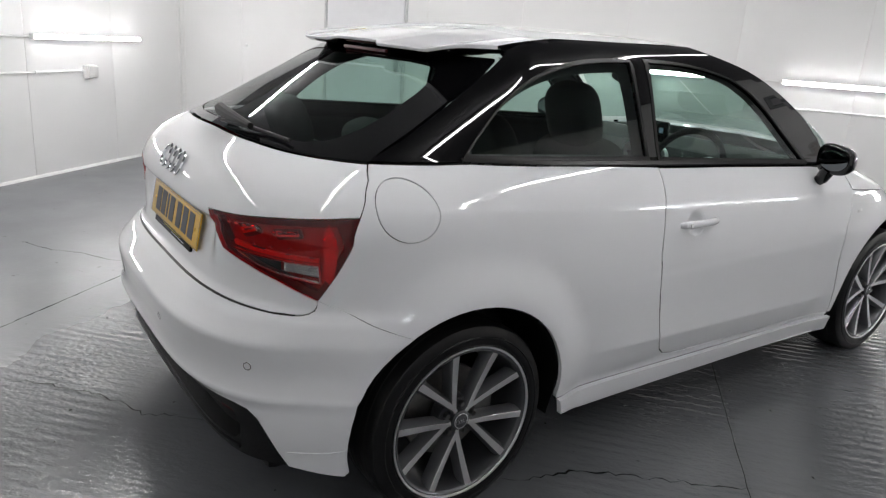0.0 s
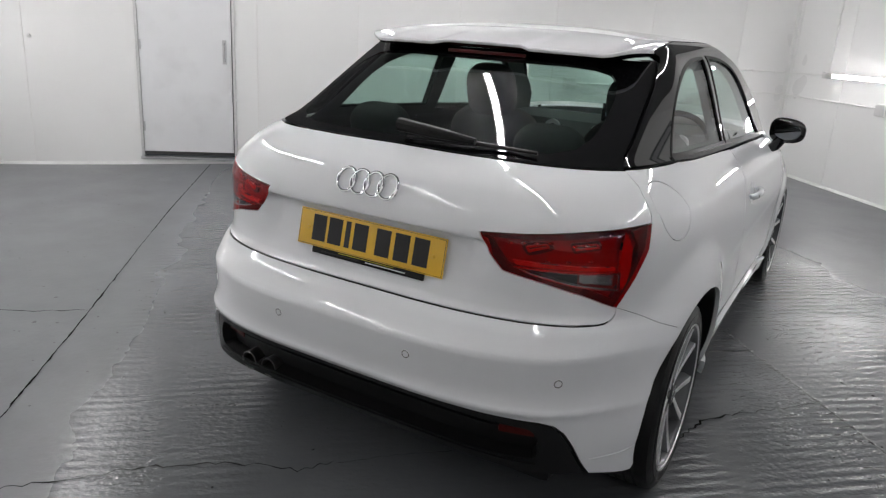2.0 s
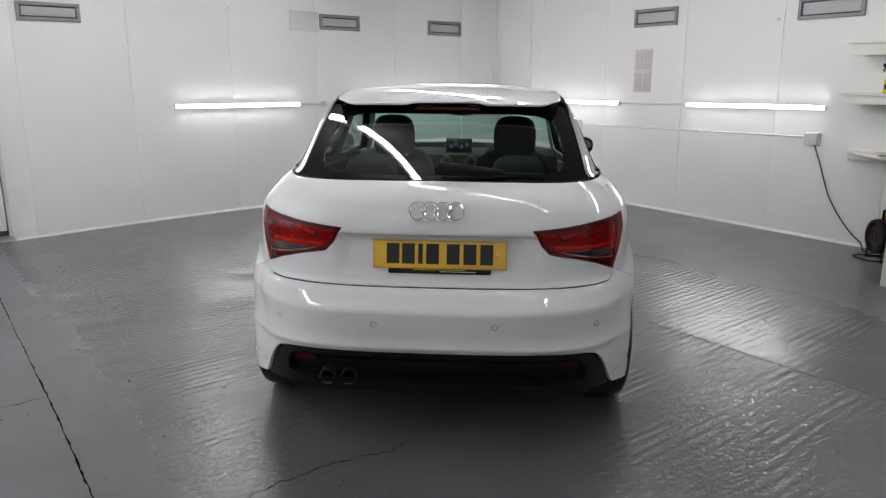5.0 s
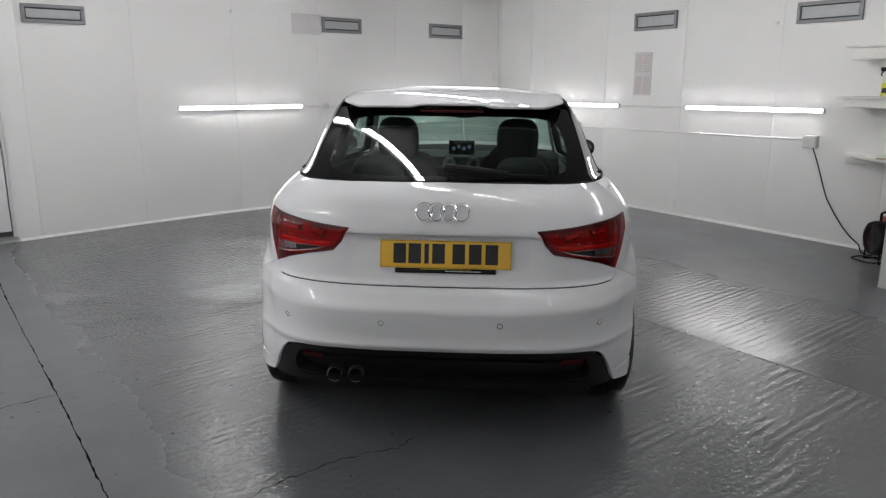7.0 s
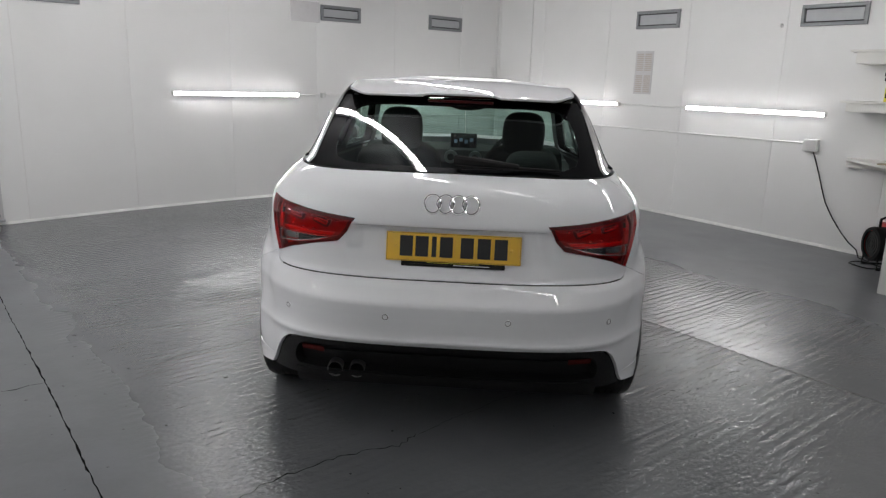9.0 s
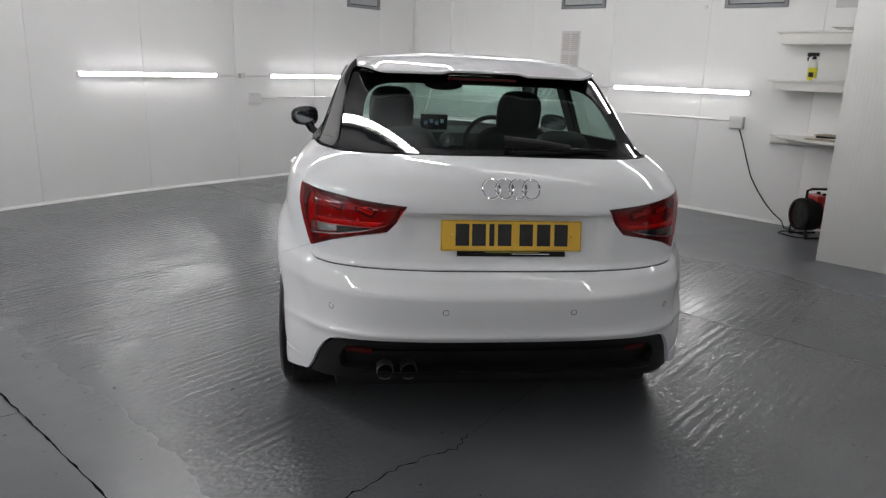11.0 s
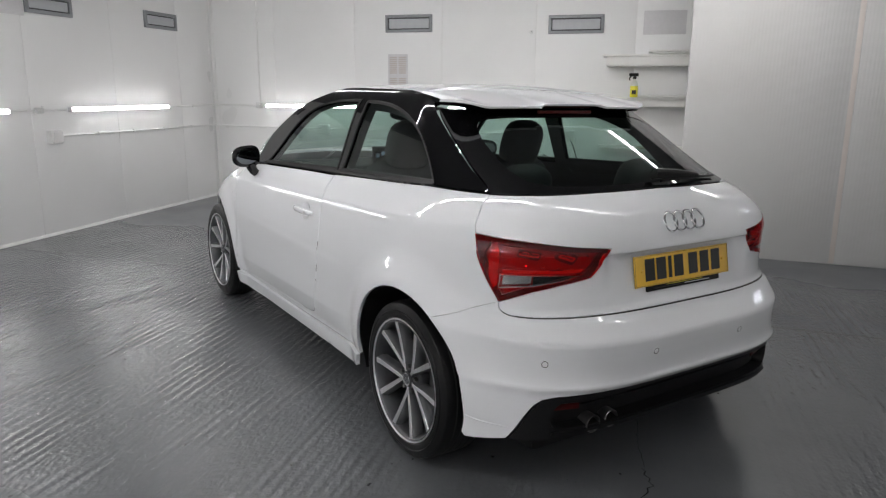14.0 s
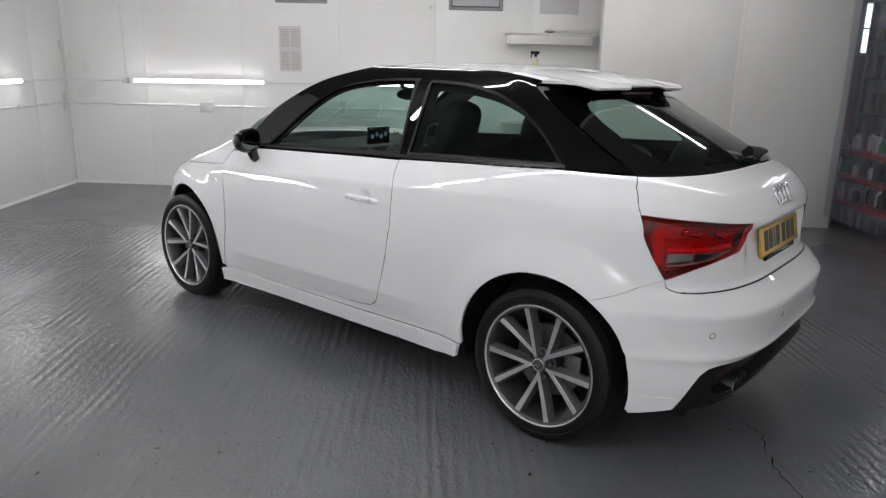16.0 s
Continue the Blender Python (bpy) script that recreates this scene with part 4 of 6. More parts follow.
def sheet_mesh(name, outline, holes=(), fn=skin, nf=skin_normal, step=.028, thick=.014, lift=0.0, gap=.0028, creases=False, levels=()):
    """A pressed sheet on the skin: fine triangles inside the outline, exact smooth normals, and folded-in edges."""
    loops = [inset(outline, gap)] + [(inset(h, -gap) if gap else list(h)) for h in holes]
    verts, edges, keep = [], [], []
    for lp in loops:
        ring = []
        for a, b in zip(lp, lp[1:] + lp[:1]):
            n = max(1, math.ceil(math.hypot(b[0] - a[0], b[1] - a[1]) / step))
            ring += [(a[0] + (b[0] - a[0]) * i / n, a[1] + (b[1] - a[1]) * i / n) for i in range(n)]
        base = len(verts)
        verts += [Vector(p) for p in ring]
        edges += [(base + i, base + (i + 1) % len(ring)) for i in range(len(ring))]
        keep.append(ring)
    border = np.array([v[:] for v in verts])
    lo, hi = border.min(0), border.max(0)
    lines = []
    if creases:
        c = lo[0] + .005
        while c < hi[0]:
            y = skin_xy(abs(c), .88)[1]
            rows = [.89 + .97 * (belt(max(-.3, min(y, 2.2))) - 1) + d for d in (-.03, -.016, -.007, 0, .007, .016, .03)]
            if .4 < y < 2.15: rows += [.425 - .03 * y + d for d in (-.045, -.02, -.006, .001, .008, .025, .05)]
            lines += [(c, z) for z in rows]
            c += .024
    for z in levels:
        c = lo[0] + .004
        while c < hi[0]:
            lines.append((c, z)); c += .018
    lines = [p for p in lines if lo[1] < p[1] < hi[1] and within(p, keep[0]) and not any(within(p, h) for h in keep[1:]) and ((border - p) ** 2).sum(1).min() > .009 ** 2]
    verts += [Vector(p) for p in lines]
    near = np.array(lines) if lines else np.array([(99.0, 99.0)])
    row = 0
    z = lo[1] + step / 2
    while z < hi[1]:
        x = lo[0] + (step / 2 if row % 2 else 0.0)
        while x < hi[0]:
            if within((x, z), keep[0]) and not any(within((x, z), h) for h in keep[1:]) and ((border - (x, z)) ** 2).sum(1).min() > (step * .5) ** 2 and ((near - (x, z)) ** 2).sum(1).min() > .018 ** 2:
                verts.append(Vector((x, z)))
            x += step
        z += step * .87; row += 1
    vs, es, fs, *_ = delaunay_2d_cdt(verts, edges, [], 0, 1e-6)
    tris = []
    for f in fs:
        c = sum((vs[i] for i in f), Vector((0, 0))) / len(f)
        if within(c, keep[0]) and not any(within(c, h) for h in keep[1:]): tris.append(list(f))
    nrm = [nf(*v) for v in vs]
    pos = [fn(*v) + n * lift for v, n in zip(vs, nrm)]
    count = {}
    for f in tris:
        for a, b in zip(f, f[1:] + f[:1]): count[(min(a, b), max(a, b))] = count.get((min(a, b), max(a, b)), 0) + 1
    faces = []
    for f in tris:
        q = (pos[f[1]] - pos[f[0]]).cross(pos[f[2]] - pos[f[0]])
        faces.append(f if q.dot(nrm[f[0]]) > 0 else f[::-1])
    smooth_faces = len(faces)
    inner = {}
    if thick:
        for f in list(faces):
            for a, b in zip(f, f[1:] + f[:1]):
                if count[(min(a, b), max(a, b))] == 1:
                    for i in (a, b):
                        if i not in inner:
                            inner[i] = len(pos); pos.append(pos[i] - nrm[i] * thick); nrm.append(nrm[i])
                    faces.append([b, a, inner[a], inner[b]])
    me = bpy.data.meshes.new(name)
    me.from_pydata(pos, [], faces)
    me.update()
    me.shade_smooth()
    flat = [p.normal.copy() for p in me.polygons]
    loops_n = []
    for p in me.polygons:
        for i in p.vertices: loops_n.append(nrm[i] if p.index < smooth_faces else flat[p.index])
    me.normals_split_custom_set(loops_n)
    return me


def pressed(name, outline, mat, parent, label="", holes=(), **k):
    me = sheet_mesh(name, outline, holes, **k)
    me.materials.append(mat)
    ob = new(name, me)
    ob.parent = parent
    if label: ob["label"] = label
    return ob


car = tagged(empty("car"), "white three-door hatchback with gloss black roof arches, parked indoors", "car")

BELT_REAR = -.235
door_edge = [(.842, .996), (.822, .94), (.800, .88), (.787, .72), (.808, .58), (.846, .43), (.862, .38), (.883, .342), (.915, .317), (.97, .304), (1.08, .297)]
door_front = [(2.083, .264), (2.062, .36), (2.043, .50), (2.043, .68), (2.072, .80), (2.09, .90)]
DOOR_SKIN = S((.842, .996), (1.2, .978), (1.83, .943), *door_front[::-1][:1], *door_front[::-1][1:], *door_edge[::-1][:-1])
tail_gap = [(-.232, 1.050), (-.257, 1.018), (-.290, .972), (-.313, .936)]
lamp_outer = [(-.313, .936), (-.335, .87), (-.371, .79), (-.412, .716)]
bumper_gap = [(-.412, .716), (-.323, .673), (-.205, .622)]
ARCH_R = .366
LAMP = S(*lamp_outer) + T((.632, .755), (.545, .781), (.44, .802), (.404, .84), (.372, .897), (.50, .908), (.62, .922))
QUARTER = S((.842, .996), (.45, 1.022), (.05, 1.047), *tail_gap, *lamp_outer[1:], *bumper_gap[1:]) + arch(0, ARCH_R, 122, -2, 22) + S((.372, .286), (1.06, .268), (2.076, .246), (2.083, .264), *door_edge[::-1][:-1])
FUEL = [flank(-.187 + .084 * math.cos(a), .947 + .0765 * math.sin(a)) for a in [2 * math.pi * i / 40 for i in range(40)]]
GAP_LOW = [(.680, .6725), (.640, .671), (.587, .6715), (.413, .6725), (.2, .672)]
BLACK_EDGE = [(.635, .410), (.60, .419), (.52, .424), (.404, .427), (.2, .425)]

GRIP_Y, GRIP_Z = .965, .813
GRIP = [flank(GRIP_Y + .052 * math.cos(a), GRIP_Z + .047 * math.sin(a)) for a in [2 * math.pi * i / 32 for i in range(32)]]
GRIP_C = flank(GRIP_Y, GRIP_Z)[0]
GRIP_W = flank(GRIP_Y + .052, GRIP_Z)[0] - GRIP_C


def grip_skin(c, z):
    d = math.hypot((abs(c) - GRIP_C) / GRIP_W, (z - GRIP_Z) / .047)
    return skin(c, z) - skin_normal(c, z) * .0115 * (1 - smooth(.25, 1.0, d))


def grip_normal(c, z, e=.002):
    n = (grip_skin(c + e, z) - grip_skin(c - e, z)).cross(grip_skin(c, z + e) - grip_skin(c, z - e)).normalized()
    return n if n.x * c > 0 else -n


for side in (1, -1):
    f = (lambda p: p) if side > 0 else flip
    door_skin = pressed("door", f(DOOR_SKIN), PAINT, car, gap=.0034, creases=True, holes=[f(inset(GRIP, .004))])
    pressed("grip_bowl", f(inset(GRIP, -.0005)), PAINT, door_skin, fn=grip_skin, nf=grip_normal, step=.009, gap=0, thick=0, lift=-.0006)
    pressed("quarter_panel", f(QUARTER), PAINT, car, holes=[FUEL] if side > 0 else [], gap=.0010, creases=True)
pressed("fuel_flap", inset(FUEL, .0008), PAINT, car, "round white fuel flap", thick=.01, gap=.0010, creases=True)



def round_corner(dz=0.0):
    """The tailgate's lower corner, swinging from the lamp's foot into the bumper line."""
    a, c, b = S((-.412, .716))[0], T((.716, .674))[0], T(GAP_LOW[0])[0]
    return [tuple((1 - t) ** 2 * p + 2 * t * (1 - t) * q + t * t * r + d for p, q, r, d in zip(a, c, b, (0, dz))) for t in (.2, .4, .6, .8)]


right_low = S(*bumper_gap[::-1]) + round_corner() + T(*GAP_LOW)
bottom = T((.720, .256), (.684, .345), (.660, .388)) + T(*BLACK_EDGE)
BUMPER = right_low + [(0.0, .672)] + flip(right_low)[::-1] + flip(arch(0, ARCH_R, 122, 191, 12)) + flip(S((-.372, .230))) + flip(bottom) + [(0.0, .424)] + bottom[::-1] + S((-.372, .230)) + arch(0, ARCH_R, 191, 122, 12)
bumper = pressed("rear_bumper", BUMPER, PAINT, car, gap=.0003, step=.018, levels=(.436, .443, .449, .456, .466, .585, .598, .606, .616))
DIFF = T((.718, .250), (.680, .340), (.656, .382)) + T(*[(x, z - .006) for x, z in BLACK_EDGE])
DIFFUSER = DIFF + [(0.0, .418)] + flip(DIFF)[::-1] + flip(T((.68, .252), (.4, .250))) + T((0.0, .249)) + T((.4, .250), (.68, .252))
RECESS = T((.60, .300), (.606, .345), (.585, .386), (.45, .393), (.2, .396)) + [(0.0, .396)]
RECESS = RECESS + flip(RECESS[:-1])[::-1] + T((-.4, .292), (0.0, .288), (.4, .292))
diffuser = pressed("diffuser", DIFFUSER, MATT_BLACK, car, "matt black lower bumper insert", lift=-.010, thick=.05, holes=[rounded(RECESS, .02, 3)])
pressed("insert_grille", inset(RECESS, -.01), MATT_BLACK, diffuser, gap=0, lift=-.055, thick=0, step=.05)

TG = S(*tail_gap) + T((.62, .922), (.50, .908), (.372, .897), (.404, .84), (.44, .802), (.545, .781), (.632, .755)) + S((-.412, .716)) + round_corner(.002) + T(*[(x, z + .002) for x, z in GAP_LOW])
TAILGATE = T((.0, 1.066), (.3, 1.063), (.5, 1.056)) + TG + [(0.0, .674)] + flip(TG)[::-1] + T((-.5, 1.056), (-.3, 1.063))
tailgate = pressed("tailgate", TAILGATE, PAINT, car, gap=.0022, step=.022, levels=(.70, .858, .864, .868, .872, .876, .881, .888, .90))
GL = T((.0, 1.066), (.3, 1.063), (.5, 1.056)) + S((-.232, 1.050)) + T((.601, 1.12), (.587, 1.20), (.568, 1.285), (.548, 1.33))
REAR_GLASS = GL + [(0.0, 1.335)] + flip(GL[1:])[::-1]
BORDER = T((.0, 1.085), (.3, 1.083), (.44, 1.084), (.495, 1.096), (.515, 1.125), (.518, 1.16), (.508, 1.22), (.490, 1.258), (.455, 1.285), (.40, 1.297), (.3, 1.302))
HEAT = BORDER + [(0.0, 1.302)] + flip(BORDER[1:])[::-1]
JOINT_Z = [z for c, z in GL[3:]]
JOINT_C = [c for c, z in GL[3:]]


def corner_ease(c, z):
    """How far the tight fold at the pillar's joint draws the curvature to itself."""
    j = float(np.interp(z, JOINT_Z, JOINT_C))
    return .11 * math.exp(-abs(abs(c) - j) / .07) * smooth(1.03, 1.06, z), j


def arch_normal(c, z):
    e, j = corner_ease(c, z)
    k = min(abs(c) + e, C2 + .05)
    n = skin_normal(k, z)
    # the pillar's side is nearly flat, with a slow roll across it, up to the fold at its joint
    y = skin_xy(abs(c), z)[1]
    w = smooth(.0, .07, abs(c) - j) * (1 - smooth(1.22, 1.32, z)) * smooth(1.03, 1.06, z) * (1 - smooth(.16, .42, y))
    roll = ((z - 1.063) * .309 - (y + .135) * .16) / .348
    az, el = math.atan2(n.y, n.x), math.asin(n.z)
    az += (-.2 - az) * w
    el += (.486 - .1 * (y + .135) + 1.4 * roll - el) * w
    x = math.cos(el) * math.cos(az)
    return Vector((x if c > 0 else -x, math.cos(el) * math.sin(az), math.sin(el)))


def window_normal(c, z):
    """Side glass leans in a little more than the frame round it."""
    n = skin_normal(c, z)
    h, el = math.hypot(n.x, n.y), math.asin(n.z) + .12
    return Vector((n.x / h * math.cos(el), n.y / h * math.cos(el), math.sin(el)))


def quarter_glass_normal(c, z):
    """The quarter glass is almost flat."""
    el, az = .36 + .2 * (z - 1.19), -.02 + .1 * (.33 - skin_xy(abs(c), z)[1])
    x = math.cos(el) * math.cos(az)
    return Vector((x if c > 0 else -x, math.cos(el) * math.sin(az), math.sin(el)))


def glass_normal(c, z):
    """The rear glass bows evenly from side to side."""
    n = skin_normal(.004, z)
    th = .80 * skin(c, z).x
    h = math.hypot(n.x, n.y)
    return Vector((h * math.sin(th), -h * math.cos(th), n.z))


pressed("rear_glass_border", REAR_GLASS, GLOSS_BLACK, car, "gloss black printed glass border", holes=[HEAT], thick=.01, nf=glass_normal)
pressed("rear_glass", HEAT, GLASS, car, "tinted rear window glass", thick=0, gap=-.001, lift=-.0015, nf=glass_normal)

WIN_F = S(*run((.885, 1.336), (.872, 1.022))[1:]) + S(*soft([(1.82, .962), (1.71, 1.052), (1.576, 1.162), (1.445, 1.245), (1.308, 1.294), (1.10, 1.326), (.885, 1.336)]))
WIN_Q = S(*run((.052, 1.066), (.81, 1.026), 4)[1:]) + S(*run((.81, 1.026), (.795, 1.334))[1:-1]) + S(*soft([(.795, 1.334), (.60, 1.328), (.433, 1.302), (.298, 1.255), (.188, 1.186), (.10, 1.11), (.052, 1.066)]))
ARCH_BLACK = S((BELT_REAR + .006, 1.053), (.05, 1.051), (.84, 1.0), (1.83, .947)) + S(*soft([(2.04, .938), (1.94, 1.058), (1.825, 1.158), (1.69, 1.243), (1.55, 1.306)], 3)) + [(C3, 1.345), (C3, 1.393)] + S((1.25, 1.393), (1.15, 1.393), (.9, 1.393), (.55, 1.393), (.42, 1.388), (.30, 1.372)) + T((.551, 1.342), (.573, 1.285), (.592, 1.20), (.606, 1.12))
for side in (1, -1):
    f = (lambda p: p) if side > 0 else flip
    pressed("black_arch", f(ARCH_BLACK), GLOSS_BLACK, car, "gloss black roof arch and pillar", holes=[f(WIN_F), f(WIN_Q)], thick=.02, step=.015, nf=arch_normal)
    pressed("front_side_window", f(WIN_F), GLASS, car, "tinted door glass", thick=0, gap=-.004, lift=-.006, nf=window_normal)
    pressed("rear_side_window", f(WIN_Q), GLASS, car, "tinted quarter glass", thick=0, gap=-.004, lift=-.006, nf=quarter_glass_normal)
    for win in (WIN_F, WIN_Q):
        pressed("window_seal", f(inset(win, -.008)), SEAL, car, holes=[f(inset(win, .003))], gap=0, lift=.0025, thick=.006, step=.04)
    # bright-edged waist strip under the windows
    low = S((.03, 1.050), (.84, 1.001), (1.82, .948)); high = S((1.82, .960), (.84, 1.013), (.03, 1.060))
    pressed("waist_strip", f(low + high), SEAL, car, "satin black waist strip", gap=0, lift=.006, thick=.008, step=.03)

# dark inner shell behind the joints
for side in (1, -1):
    f = (lambda p: p) if side > 0 else flip
    o = [(0.0, 1.055)] + T((.3, 1.052), (.5, 1.045)) + S((-.225, 1.04), (.05, 1.035), (.84, .985), (1.83, .932), (2.12, .88), (2.12, .25), (.385, .27)) + arch(0, .374, -4, 192, 24) + S((-.40, .25), (-.53, .31)) + T((.63, .42), (.4, .44)) + [(0.0, .44)]
    pressed("inner_shell", f(o), SEAL, car, holes=[f(inset(LAMP, -.016))], gap=0, lift=-.0138, thick=0, step=.022)

# dark rubber in the open joints
def joint_strip(name, pts, parent, w=.010, lift=-.0022):
    a, b = [], []
    for i, p in enumerate(pts):
        d = Vector(pts[min(i + 1, len(pts) - 1)]) - Vector(pts[max(i - 1, 0)])
        n = Vector((-d.y, d.x)).normalized() * w / 2
        a.append((p[0] + n.x, p[1] + n.y)); b.append((p[0] - n.x, p[1] - n.y))
    return pressed(name, a + b[::-1], SEAL, parent, gap=0, lift=lift, thick=0, step=.03)


low_gap = [(c, z + .001) for c, z in T(*GAP_LOW)] + [(0.0, .675)]
joint_strip("tailgate_joint", low_gap + flip(low_gap[:-1])[::-1], car, .008, -.004)
for side in (1, -1):
    f = (lambda p: p) if side > 0 else flip
    joint_strip("door_joint", f(S(*door_edge)), car)
    joint_strip("door_joint", f(S(*door_front)), car)

# bonnet, wings and front bumper
HOOD_LINE = [(2.09, .838), (2.4, .805), (2.75, .765), (3.0, .722)]
for side in (1, -1):
    f = (lambda p: p) if side > 0 else flip
    wing = S((2.09, .90), (2.072, .80), (2.043, .68), (2.043, .50), (2.062, .36), (2.083, .264)) + arch(2.469, .358, 188, 55, 24) + S((2.75, .62), (2.98, .60), (3.0, .71)) + S(*HOOD_LINE[::-1][1:])
    pressed("front_wing", f(wing), PAINT, car)
    nose = arch(2.469, .358, 55, -12, 12) + [(C3, .22), (C3, .66)] + S((3.0, .62), (2.98, .60), (2.75, .62))
    pressed("front_bumper", f(nose), PAINT, car)
    lamp = S((2.985, .605), (3.0, .71)) + [(C3 - .25, .70), (C3 - .25, .62)]
    pressed("headlamp", f(lamp), CLEAR_LENS, car, "clear headlamp lens", step=.04)
    bonnet = S(*HOOD_LINE[:-1]) + S((2.98, .727)) + [(C3, .715), (C3, .955)] + S((2.10, .93))
    pressed("bonnet", f(bonnet), PAINT, car)
    ws = S(*soft([(2.06, .95), (1.96, 1.06), (1.845, 1.16), (1.71, 1.246), (1.57, 1.309)], 3)) + [(C3, 1.349), (C3, .965)]
    pressed("windscreen", f(ws), GLASS, car, "tinted windscreen glass", thick=0)


# the roof: a dome over the ring of the skin at its top
RING_Z = 1.3935
def roof_pt(c, k):
    """k runs from 0 at the roof's rim to 1 at its middle line."""
    x, y = skin_xy(abs(c), RING_Z)
    yc = min(max(y, .62), .82)
    p = 1 - k
    return Vector(((x * p) * (1 if c >= 0 else -1), yc + (y - yc) * p, RING_Z + .033 * (1 - p ** 2.0)))


bm = bmesh.new()
RN, RK = 120, 12
rim = [-C3 + 2 * C3 * i / RN for i in range(RN)]
rings = [[bm.verts.new(roof_pt(c, k / RK)) for c in rim] for k in range(RK)]
for a, b in zip(rings, rings[1:]):
    for i in range(RN): bm.faces.new((a[i], a[(i + 1) % RN], b[(i + 1) % RN], b[i]))
bm.faces.new(rings[-1])
roof = part("roof", bm, PAINT, car, sharp=60)
part("headlining", (lambda b: (bmesh.ops.create_grid(b, x_segments=1, y_segments=1, size=.5, matrix=Matrix.Translation((0, .72, 1.345)) @ Matrix.Diagonal((.9, 1.05, 1, 1))), b)[1])(bmesh.new()), HEADLINER, car)


# the roof spoiler over the rear glass
def spoiler():
    top, bot = bmesh.new(), bmesh.new()
    NX = 64
    def edge(x):
        a = abs(x) / .525
        y = .030 + .20 * x * x + .17 * (1 - math.sqrt(max(0.0, 1 - max(0.0, (abs(x) - .43) / .105) ** 2))) + .022 * (1 - smooth(.27, .36, a))
        return y, 1.351 - .006 * a ** 2 + .009 * (1 - smooth(.27, .36, a)) + .022 * smooth(.80, 1.0, a)
    rows = []
    for i in range(NX + 1):
        x = -.535 + 1.07 * i / NX
        y1, z1 = edge(x)
        a = abs(x) / .535
        y0, z0 = .47, 1.4115 - .017 * a ** 2.2
        row = []
        for k in range(7):
            t = k / 6
            row.append((x * (1 - .0 * t), y0 + (y1 - y0) * t, z0 + (z1 - z0) * t ** 1.35 - .002))
        row += [(x, y1 - .003, z1 - .006), (x, y1 + .002, z1 - .013)]
        rows.append([top.verts.new(p) for p in row])
    for a, b in zip(rows, rows[1:]):
        for k in range(len(a) - 1): top.faces.new((a[k], a[k + 1], b[k + 1], b[k]))
    rows = []
    for i in range(NX + 1):
        x = -.535 + 1.07 * i / NX
        y1, z1 = edge(x)
        rows.append([bot.verts.new(p) for p in ((x, y1 + .004, z1 - .0135), (x, y1 + .02, z1 - .022), (x * .985, y1 + .07, z1 - .027), (x * .98, y1 + .20, z1 - .018))])
    for a, b in zip(rows, rows[1:]):
        for k in range(3): bot.faces.new((a[k], a[k + 1], b[k + 1], b[k]))
    return top, bot


top, bot = spoiler()
sp = part("roof_spoiler", top, PAINT, car, sharp=40)
part("spoiler_underside", bot, GLOSS_BLACK, sp, "gloss black underside", sharp=50)
part("brake_light", B((-.15, .088, 1.314), (.15, .100, 1.325), .003), RED_REFLECTOR, sp, "slim red high-level brake light")

